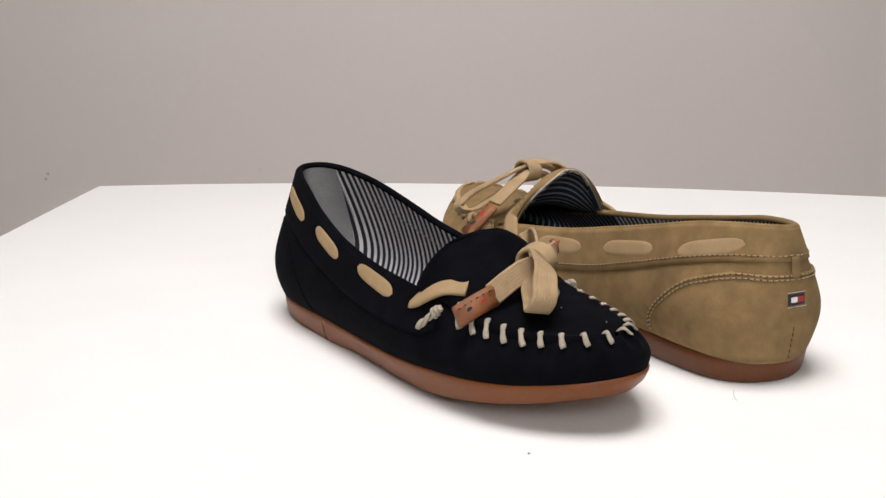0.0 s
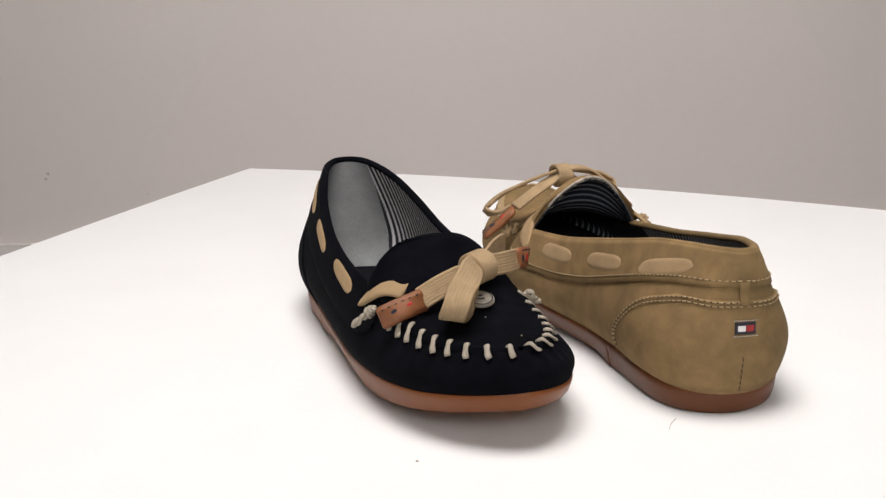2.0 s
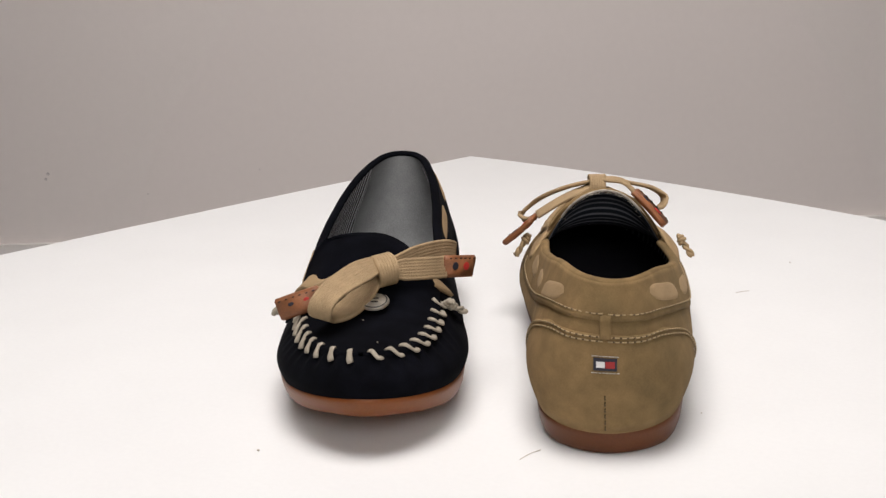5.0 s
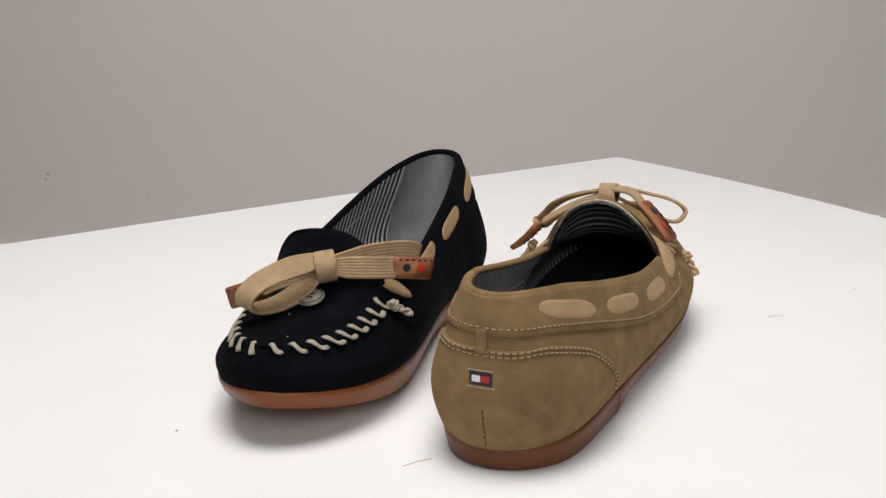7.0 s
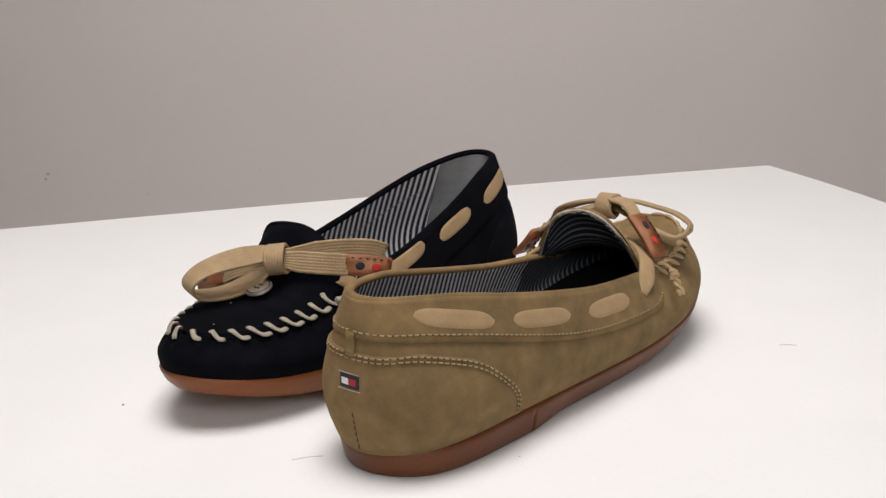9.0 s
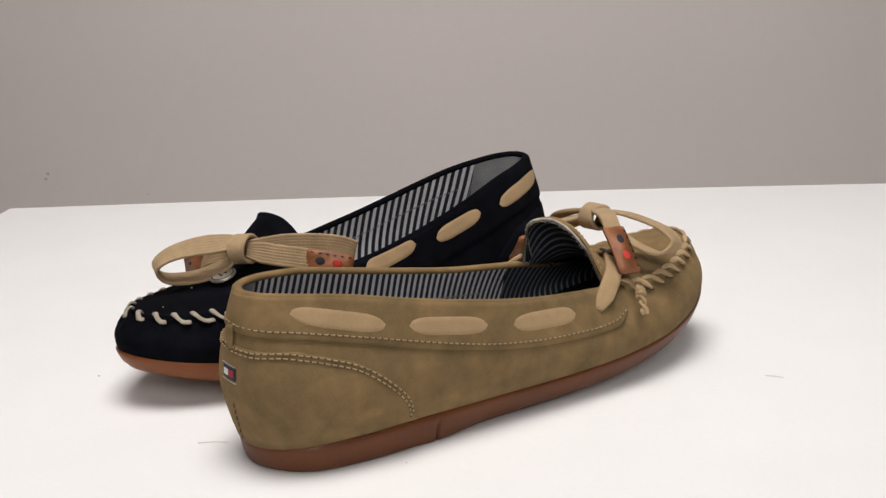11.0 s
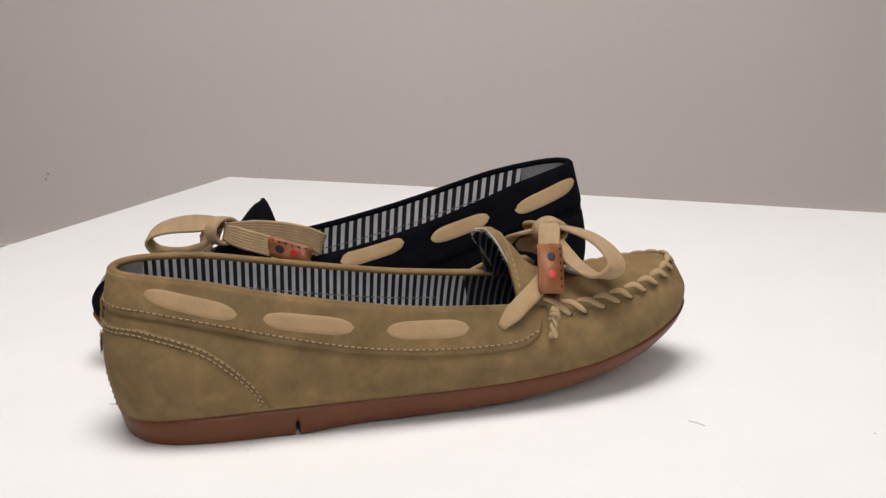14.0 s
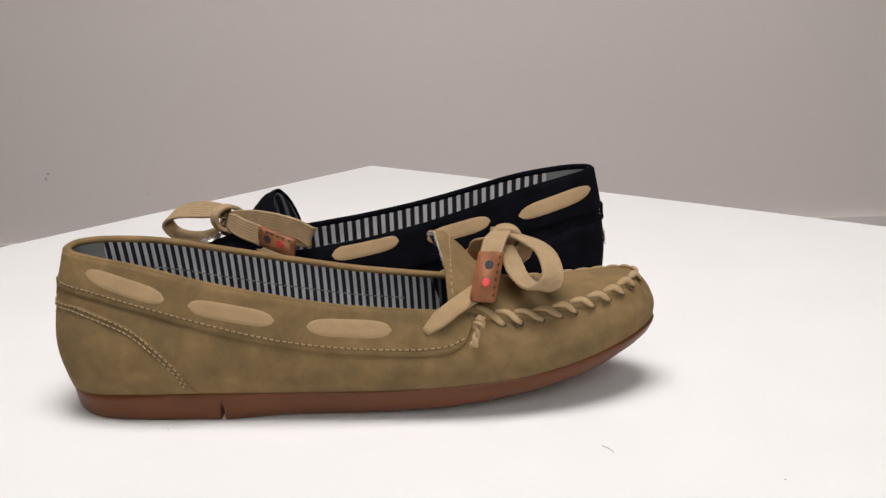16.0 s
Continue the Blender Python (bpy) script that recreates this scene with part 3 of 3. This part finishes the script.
def build_lace_run(form, shoe, x0, z0, x1, z1, side, half=0.0036):
    """A flat lace showing between two slots of the collar."""
    n, m = 22, 8
    rows = []
    for i in range(n + 1):
        t = i / n
        x, z = x0 + (x1 - x0) * t, z0 + (z1 - z0) * t
        w = half * (1 - abs(2 * t - 1) ** 4.5) ** 0.6
        row = []
        for j in range(m + 1):
            u = 2 * j / m - 1
            a, q = form.spot(x, z + u * w)
            row.append(form.at(a, min(q, 0.985), side, 0.0011 + 0.0005 * (1 - abs(u) ** 8) * min(1, 9 * t, 9 * (1 - t))))
        rows.append(row)
    bm = bmesh.new()
    grid(bm, rows)
    part("lace_run", bm, BEIGE, shoe, "flat beige lace threaded through the collar")


def build_tag(shoe, start, end, width_way, width=0.0095, swap=False):
    """A folded leather end tag with two printed emblems and a stitched edge."""
    start, end, w = np.array(start, float), np.array(end, float), np.array(width_way, float)
    d = end - start
    length = np.linalg.norm(d)
    d /= length
    w = w - d * (w @ d)
    w /= np.linalg.norm(w)
    n = np.cross(d, w)
    bm = bmesh.new()
    v = box(bm, 0, -width / 2, -0.0014, length, width / 2, 0.0014)
    bmesh.ops.bevel(bm, geom=list(bm.edges), offset=0.0006, segments=2, affect="EDGES")
    bmesh.ops.subdivide_edges(bm, edges=[e for e in bm.edges if e.calc_length() > 0.006], cuts=5)
    for vert in bm.verts:
        x = vert.co.x / length
        vert.co.z += 0.0007 * math.sin(x * 3.0) + 0.0004 * math.sin(vert.co.y * 500)
    tag = part("leather_tag", bm, TAG, shoe, "brown leather lace tag with two printed marks")
    m = Matrix.Identity(4)
    for r in range(3):
        m[r][0], m[r][1], m[r][2], m[r][3] = d[r], w[r], n[r], start[r]
    if m.to_3x3().determinant() < 0:
        for r in range(3):
            m[r][1] = -m[r][1]
    tag.matrix_basis = m
    for x, mat, label in ((0.68 if swap else 0.30, INK, "dark printed mark"), (0.32 if swap else 0.66, RED, "red printed mark")):
        for z in (1, -1):
            bm = bmesh.new()
            bmesh.ops.create_uvsphere(bm, u_segments=14, v_segments=8, radius=1, matrix=Matrix.LocRotScale((length * x, 0.0002, z * 0.0014 + 0.0007 * math.sin(x * 3.0)), None, (0.0022, 0.0018, 0.0003)))
            part("emblem", bm, mat, tag, label)
    bm = bmesh.new()
    for k in range(6):
        for z in (1, -1):
            x = length * (0.12 + 0.155 * k)
            lift = 0.0007 * math.sin(x / length * 3.0) + 0.0004 * math.sin(width * 190)
            tube(bm, [(x - 0.0006, width * 0.38, z * 0.0013 + lift), (x, width * 0.38, z * 0.0015 + lift), (x + 0.0006, width * 0.38, z * 0.0013 + lift)], 0.0003, 3, 5)
    part("edge_stitching", bm, DARK_THREAD, tag, "dark edge stitching")


def band(shoe, name, points, side, width=0.0085, thick=0.0017, n=32, mat=None, taper=None, label=""):
    bm = bmesh.new()
    sweep(bm, points, side, width, thick, n, taper, section=PLAIN if mat else RIBS)
    return part(name, bm, mat or COTTON, shoe, label)


def build_knot(shoe, centre, axis, rx=0.0070, rz=0.0058, width=0.0086):
    """The lace wrapped round the middle of the bow."""
    c, ax = np.array(centre, float), np.array(axis, float)
    ax /= np.linalg.norm(ax)
    u = np.array([0, 0, 1.0]) - ax * ax[2]
    u /= np.linalg.norm(u)
    s = np.cross(ax, u)
    rows = []
    for t in np.linspace(0, 2 * math.pi, 30, endpoint=False):
        o = s * (rx * math.cos(t)) + u * (rz * math.sin(t))
        e = o / np.linalg.norm(o)
        w = width / 2 * (1 + 0.08 * math.sin(2 * t))
        rows.append([c + o + ax * (w * x) + e * (0.0010 * y) for x, y in RIBS])
    bm = bmesh.new()
    grid(bm, rows, close_u=True, close_v=True)
    part("bow_knot", bm, COTTON, shoe, "beige lace wrapped round the bow")


def build_tassel(shoe, mat, start, end):
    """A small twisted knot of thong with a frayed end."""
    s, e = np.array(start, float), np.array(end, float)
    d = e - s
    side = np.cross(d, (0, 0, 1.0))
    side /= np.linalg.norm(side)
    up = np.cross(side, d / np.linalg.norm(d))
    bm = bmesh.new()
    across, over = side * 0.0008, up * 0.0008
    for ph in (0, math.pi):
        pts = [s + d * t + across * math.cos(ph + 10 * t) + over * math.sin(ph + 10 * t) for t in np.linspace(0, 1, 15)]
        tube(bm, pts, 0.0010, 30, 7, taper=lambda t: 0.9 + 0.15 * math.sin(25 * t) if t < 0.85 else 1.15)
    for at, wide in ((0.12, 0.0015), (0.24, 0.0017)):
        knot = [s + d * (at + 0.02 * w) + (side * math.cos(w) + up * math.sin(w)) * wide for w in np.linspace(0, 6.6, 12)]
        tube(bm, knot, 0.0009, 24, 7)
    part("tassel", bm, mat, shoe, "knotted thong end")


def build_flag(form, shoe, z):
    """A small woven label at the heel: dark frame with a white and a crimson field."""
    def patch(name, y0, y1, z0, z1, off, mat, parent, label=""):
        rows = []
        for i in range(9):
            y = y0 + (y1 - y0) * i / 8
            row = []
            for j in range(4):
                zz = z0 + (z1 - z0) * j / 3
                side = 1 if y >= 0 else -1
                lo, hi = 0.0, 2.5
                for _ in range(20):
                    mid = (lo + hi) / 2
                    q = form.q_of(mid, zz)
                    lo, hi = (mid, hi) if abs(form.raw(mid, q, side)[1] - 0.001) < abs(y) else (lo, mid)
                row.append(form.at(lo, form.q_of(lo, zz), side, off))
            rows.append(row)
        bm = bmesh.new()
        vs = grid(bm, rows)
        edge = [v[0] for v in vs] + list(vs[-1][1:]) + [v[-1] for v in vs[-2::-1]] + list(vs[0][-2:0:-1])
        low = [bm.verts.new(v.co + Vector((0.0006, 0, 0))) for v in edge]
        for k in range(len(edge)):
            bm.faces.new((edge[k], edge[(k + 1) % len(edge)], low[(k + 1) % len(edge)], low[k]))
        return part(name, bm, mat, parent, label, smooth=False)

    base = patch("heel_label", -0.0042, 0.0042, z - 0.0023, z + 0.0023, 0.0012, INK, shoe, "small woven heel label in dark blue, white and crimson")
    patch("white_field", 0.0001, 0.0032, z - 0.0011, z + 0.0011, 0.0015, WHITE, base, "white field")
    patch("red_field", -0.0034, -0.0001, z - 0.0012, z + 0.0012, 0.0015, CRIMSON, base, "crimson field")
    bm = bmesh.new()
    for k in range(8):
        for zz in (z - 0.0031, z + 0.0031):
            y = -0.0045 + 0.00129 * k
            a = abs(y) / 0.0135
            p = form.at(min(a * 0.8, 1.2), form.q_of(min(a * 0.8, 1.2), zz), 1 if y > 0 else -1, 0.0012)
            tube(bm, [p + np.array([0, -0.0005, 0]), p + np.array([-0.0002, 0, 0]), p + np.array([0, 0.0005, 0])], 0.00022, 3, 5)
    part("label_stitching", bm, FRAY, base)


def build_disc(shoe, x, y, z, tilt):
    bm = bmesh.new()
    bmesh.ops.create_cone(bm, cap_ends=True, segments=36, radius1=0.0062, radius2=0.0058, depth=0.0012)
    bmesh.ops.bevel(bm, geom=[e for e in bm.edges if e.calc_face_angle(0) > 0.5], offset=0.0003, segments=2, affect="EDGES")
    disc = part("metal_disc", bm, STEEL, shoe, "round bright metal ornament", smooth=False)
    disc.matrix_basis = pose(x, y, z, 0, tilt, 0)
    bm = bmesh.new()
    for r in (0.0054, 0.0048):
        bmesh.ops.create_circle(bm, segments=30, radius=r, matrix=Matrix.Translation((0, 0, 0.0007)))
    ring = bm.verts[:]
    for k in range(30):
        bm.faces.new((ring[k], ring[(k + 1) % 30], ring[30 + (k + 1) % 30], ring[30 + k]))
    for x0, y0, x1, y1 in ((-0.0018, -0.0015, -0.001, 0.0015), (0.0006, -0.0015, 0.0014, 0.0015)):
        box(bm, x0, y0, 0.0006, x1, y1, 0.0008)
    part("embossing", bm, STEEL_DARK, disc, "grey embossed ring and bars", smooth=False)


def build_shoe(dark):
    form = Last(0.004, -0.0012, 0.972, 0.0, 0.0008, (0.12, 0.0)) if dark else Last(-0.0018, 0.0042, 0.994, 2.0, 0.0, (0.12, 0.07))
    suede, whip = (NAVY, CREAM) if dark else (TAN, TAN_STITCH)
    base = pose(-0.0660, 0.0611, 0, 0, 0, -59.2) if dark else pose(0.1530, -0.0944, 0, 0, 0, 117.86)
    label = "dark navy suede moccasin, cream stitching, beige bow, gum sole" if dark else "tan suede moccasin, beige bow, frayed tongue, brown gum sole"
    shoe = thing("moccasin_shoe", base, label, "shoe", group="pair of display shoes")
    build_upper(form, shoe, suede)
    build_sole(form, shoe, PALE_GUM if dark else GUM)
    build_lining(form, shoe, LINING if dark else FINE_LINING, (1.55, 2.35) if dark else (1.8, 2.35))
    line_z = lambda x: float(np.interp(x, (0, 0.02, 0.045, 0.08, 0.10, 0.125, 0.15, 0.168, 0.176, 0.182), (0.0545, 0.0522, 0.0468, 0.0378, 0.0332, 0.0296, 0.0278, 0.0282, 0.032, 0.039)))
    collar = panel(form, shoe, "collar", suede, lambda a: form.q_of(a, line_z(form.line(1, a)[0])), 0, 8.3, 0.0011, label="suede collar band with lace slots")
    build_rim(form, shoe, suede)
    thread = DARK_THREAD if dark else THREAD
    if not dark:
        dashes(form, collar, thread, [(x, line_z(x) + 0.0026) for x in (0.0, 0.004, 0.02, 0.045, 0.065, 0.08, 0.10, 0.125, 0.15, 0.165, 0.173)], off=0.0012)
        dashes(form, collar, NEEDLE, [(x, line_z(x) + 0.0026) for x in (0.0, 0.004, 0.02, 0.045, 0.065, 0.08, 0.10, 0.125, 0.15, 0.165, 0.173)], length=0.0006, radius=0.00028, off=0.0011, start=0.00275, name="needle_hole")
    counter_z = lambda x: float(np.interp(x, (0, 0.015, 0.035, 0.046, 0.056, 0.0615), (0.0494, 0.0490, 0.0430, 0.0360, 0.026, 0.0140)))
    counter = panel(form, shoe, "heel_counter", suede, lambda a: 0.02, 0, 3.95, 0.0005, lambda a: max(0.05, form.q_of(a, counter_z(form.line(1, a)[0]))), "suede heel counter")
    for drop in () if dark else (0.0009, 0.0024):
        dashes(form, counter, thread, [(x - drop * 0.5, counter_z(x) - drop) for x in (0.0, 0.004, 0.015, 0.035, 0.046, 0.056, 0.060)], off=0.0008)
        dashes(form, counter, NEEDLE, [(x - drop * 0.5, counter_z(x) - drop) for x in (0.0, 0.004, 0.015, 0.035, 0.046, 0.056, 0.060)], length=0.0006, radius=0.00026, off=0.0007, start=0.00275, name="needle_hole")
    bm = bmesh.new()
    for k in range(6):
        z = 0.0115 + 0.0026 * k
        p = form.at(0.0, form.q_of(0, z), 1, 0.0007)
        tube(bm, [p, p + np.array([-0.0002, 0.0002, 0.0008]), p + np.array([0, 0, 0.0016])], 0.0003, 4, 5)
    part("heel_seam", bm, DARK_THREAD if dark else NEEDLE, shoe, "stitched seam down the heel")
    p = [form.at(0, form.q_of(0, z), 1, o) for z, o in ((0.0478, 0.0002), (0.0486, 0.0010), (0.052, 0.0010), (0.0552, 0.0015), (0.0562, 0.0008))]
    band(shoe, "heel_loop", p, (0, 1, 0), 0.0042, 0.0012, 12, suede, label="narrow suede loop on the heel")
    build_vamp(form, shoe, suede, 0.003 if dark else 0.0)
    build_whips(form, shoe, whip, dark)
    if dark:
        left, right = [(0.0075, 0.0655, 0.0439, 0.0562), (0.0575, 0.0546, 0.0886, 0.0474), (0.1019, 0.0474, 0.1343, 0.0420)], [(0.0140, 0.0648, 0.0490, 0.0560), (0.0645, 0.0546, 0.0920, 0.0468), (0.1095, 0.0456, 0.1395, 0.0396)]
    else:
        left, right = [(0.0142, 0.0600, 0.0457, 0.0522), (0.0605, 0.0500, 0.0935, 0.0450), (0.1080, 0.0420, 0.1400, 0.0395)], [(0.0175, 0.0618, 0.0520, 0.0530), (0.0613, 0.0506, 0.0967, 0.0440), (0.1093, 0.0412, 0.1436, 0.0380)]
    for side, runs in ((1, left), (-1, right)):
        for r in runs:
            build_lace_run(form, shoe, *r, side, (0.0036 if side > 0 else 0.0031) if dark else 0.0035)
        lo = (0.153, side * 0.0335 + 0.0075, 0.0380) if dark else (0.157, side * 0.0345 + 0.008, 0.0365)
        rise = ((0.008, 0.003, 0.0056), (0.016, 0.008, 0.0100), (0.024, 0.014, 0.0105)) if dark else ((0.008, 0.003, 0.0062), (0.018, 0.010, 0.0115), (0.027, 0.021, 0.0140))
        band(shoe, "lace_end", [lo] + [(lo[0] + x, lo[1] - side * y, lo[2] + z) for x, y, z in rise], (0.5, side * 0.55, -0.5), 0.0078, 0.0019, 20, BEIGE, lambda t: 0.45 + 0.55 * min(1, t * 5), "beige lace rising from the collar to the bow")
    build_flag(form, shoe, 0.0385)
    loop_label, tail_label = "loop of the flat beige bow", "tail of the beige bow"
    if dark:
        build_knot(shoe, (0.1855, 0.0172, 0.0578), (-0.45, 0.85, 0.1))
        band(shoe, "bow_loop", [(0.1850, 0.0165, 0.0600), (0.1920, 0.0135, 0.0612), (0.2060, 0.0070, 0.0603), (0.2150, 0.0005, 0.0570), (0.2192, -0.0030, 0.0520), (0.2150, -0.0035, 0.0462), (0.2045, 0.0030, 0.0455), (0.1940, 0.0090, 0.0490), (0.1870, 0.0150, 0.0560)], ((0.2, 0.6, -0.8), (0.3, 0.8, -0.6), (0.3, 0.95, -0.15), (0.3, 0.9, -0.25), (0.3, 0.8, -0.4)), 0.0105, 0.0017, 48, taper=lambda t: min(1, 0.62 + 2.2 * min(t, 1 - t)), label=loop_label)
        band(shoe, "bow_loop", [(0.1850, 0.0180, 0.0585), (0.1780, 0.0235, 0.0590), (0.1631, 0.0328, 0.0588), (0.1510, 0.0398, 0.0570), (0.1445, 0.0425, 0.0540), (0.1435, 0.0400, 0.0525), (0.1490, 0.0365, 0.0520), (0.1630, 0.0290, 0.0535), (0.1800, 0.0185, 0.0550)], ((-0.3, 0.05, 1.0), (-0.3, 0.2, 0.95)), 0.0098, 0.0016, 48, taper=lambda t: min(1, 0.62 + 2.2 * min(t, 1 - t)), label=loop_label)
        band(shoe, "lace_tail", [(0.1873, 0.0144, 0.0570), (0.1911, 0.0006, 0.0535), (0.1921, -0.0094, 0.0490)], (-0.4, 0.1, 0.9), 0.0095, taper=lambda t: min(1, 0.7 + 1.2 * t), label=tail_label)
        build_tag(shoe, (0.1921, -0.0079, 0.0485), (0.1916, -0.0269, 0.0420), (0.05, -0.35, 1.0), swap=True)
        band(shoe, "lace_tail", [(0.1851, 0.0195, 0.0575), (0.1770, 0.0318, 0.0560), (0.1668, 0.0408, 0.0540)], (-0.35, 0.0, 1.0), 0.0095, taper=lambda t: min(1, 0.7 + 1.2 * t), label=tail_label)
        build_tag(shoe, (0.1679, 0.0399, 0.0545), (0.1504, 0.0509, 0.0500), (-0.2, 0.1, 1.0))
        build_tassel(shoe, CREAM, (0.1780, -0.0255, 0.0430), (0.1715, -0.0335, 0.0345))
        build_tassel(shoe, CREAM, (0.1765, 0.0415, 0.0415), (0.1700, 0.0490, 0.0350))
        for x, y, z in ((0.2285, 0.0205, 0.0408), (0.2100, 0.0120, 0.0438)):
            bm = bmesh.new()
            bmesh.ops.create_icosphere(bm, subdivisions=1, radius=0.00035, matrix=Matrix.Translation((x, y, z)))
            part("lint_fleck", bm, CREAM, shoe, "pale fleck of lint")
        build_disc(shoe, 0.1955, 0.0145, 0.0472, 18)
    else:
        build_knot(shoe, (0.1905, 0.0125, 0.0650), (-0.1, 1.0, 0.0), 0.0062, 0.0050)
        band(shoe, "bow_loop", [(0.1915, 0.0100, 0.0680), (0.1990, 0.0040, 0.0665), (0.2057, -0.0020, 0.0638), (0.2085, -0.0140, 0.0605), (0.2085, -0.0205, 0.0555), (0.2020, -0.0175, 0.0515), (0.1950, -0.0085, 0.0555), (0.1910, 0.0080, 0.0640)], (0.95, 0.3, -0.2), 0.0092, 0.0017, 48, taper=lambda t: min(1, 0.62 + 2.2 * min(t, 1 - t)), label=loop_label)
        band(shoe, "bow_loop", [(0.1905, 0.0150, 0.0675), (0.1875, 0.0260, 0.0655), (0.1895, 0.0365, 0.0612), (0.1970, 0.0450, 0.0548), (0.1984, 0.0516, 0.0482), (0.1915, 0.0465, 0.0480), (0.1865, 0.0370, 0.0540), (0.1890, 0.0170, 0.0630)], (0.95, 0.1, -0.3), 0.0080, 0.0017, 48, taper=lambda t: min(1, 0.62 + 2.2 * min(t, 1 - t)), label=loop_label)
        band(shoe, "lace_tail", [(0.1895, 0.0100, 0.0690), (0.1862, -0.0001, 0.0682), (0.1839, -0.0067, 0.0630)], (1.0, 0.1, 0.0), 0.0092, taper=lambda t: min(1, 0.7 + 1.2 * t), label=tail_label)
        build_tag(shoe, (0.1844, -0.0057, 0.0640), (0.1803, -0.0213, 0.0475), (1.0, 0.1, 0.1), 0.0105)
        band(shoe, "lace_tail", [(0.1885, 0.0150, 0.0655), (0.1800, 0.0290, 0.0605), (0.1776, 0.0416, 0.0530)], (1.0, 0.3, 0.1), 0.0085, taper=lambda t: min(1, 0.7 + 1.2 * t), label=tail_label)
        build_tag(shoe, (0.1766, 0.0426, 0.0525), (0.1817, 0.0578, 0.0385), (1.0, -0.3, 0.3), swap=True)
        build_tassel(shoe, TAN_STITCH, (0.1799, -0.0273, 0.0430), (0.1766, -0.0344, 0.0330))
        build_tassel(shoe, TAN_STITCH, (0.1780, 0.0457, 0.0430), (0.1743, 0.0521, 0.0330))
        build_disc(shoe, 0.1990, 0.0102, 0.0475, 18)
    turning(shoe, base)


build_shoe(True)
build_shoe(False)


# ---- lint and marks ----
def build_lint(x, y, length, ang, bend, name="lint_hair", label="thin brown hair lying on the white table"):
    bm = bmesh.new()
    tube(bm, [(-length / 2, 0, 0.0003), (0, bend, 0.0004), (length / 2, 0, 0.0003)], 0.00015, 10, 5)
    ob = part(name, bm, DUST, None)
    tagged(ob, label, "lint")
    turning(ob, pose(x, y, 0, 0, 0, ang))


def build_crumb(x, y, r):
    bm = bmesh.new()
    bmesh.ops.create_icosphere(bm, subdivisions=1, radius=r, matrix=Matrix.Diagonal((1, 0.8, 0.6, 1)) @ Matrix.Translation((0, 0, r)))
    ob = part("dust_speck", bm, DUST, None)
    tagged(ob, "tiny brown speck of dust on the white table", "dust")
    turning(ob, pose(x, y, 0, 0, 0, 20))


build_lint(0.1019, 0.1358, 0.008, 58, 0.0004)
build_lint(0.1254, -0.1050, 0.012, 82, 0.0006)
build_crumb(0.0345, -0.1589, 0.0007)
build_crumb(0.0999, 0.2035, 0.0005)
build_crumb(0.1606, -0.0320, 0.0004)


def build_smudge(x, z, w, h):
    bm = bmesh.new()
    bmesh.ops.create_circle(bm, cap_ends=True, segments=14, radius=1, matrix=Matrix.LocRotScale((0, 0, 0), Euler((radians(90), 0, 0)), (w, h, 1)))
    for k, v in enumerate(bm.verts):
        v.co *= 0.75 + 0.35 * noise.noise(v.co * 300 + Vector((x * 40, 0, z * 90)))
    ob = part("wall_smudge", bm, MARK, None, smooth=False)
    ob.matrix_world = Matrix.Translation((x, 0.7985, z))
    tagged(ob, "small dark smudge on the grey wall", "smudge", kind="structure")


build_smudge(-0.4135, -0.0665, 0.0026, 0.0024)
build_smudge(-0.4165, -0.0725, 0.0018, 0.0024)
build_smudge(-0.3076, -0.0924, 0.0016, 0.0007)
build_smudge(-0.1841, -0.0695, 0.0012, 0.0008)


# ---- what moves ----
def motions():
    for ob, m in moving:
        walk(ob, [(t, pose(0, 0, 0, 0, 0, TURN * t - 0.056) @ m) for t in range(17)])


motions()
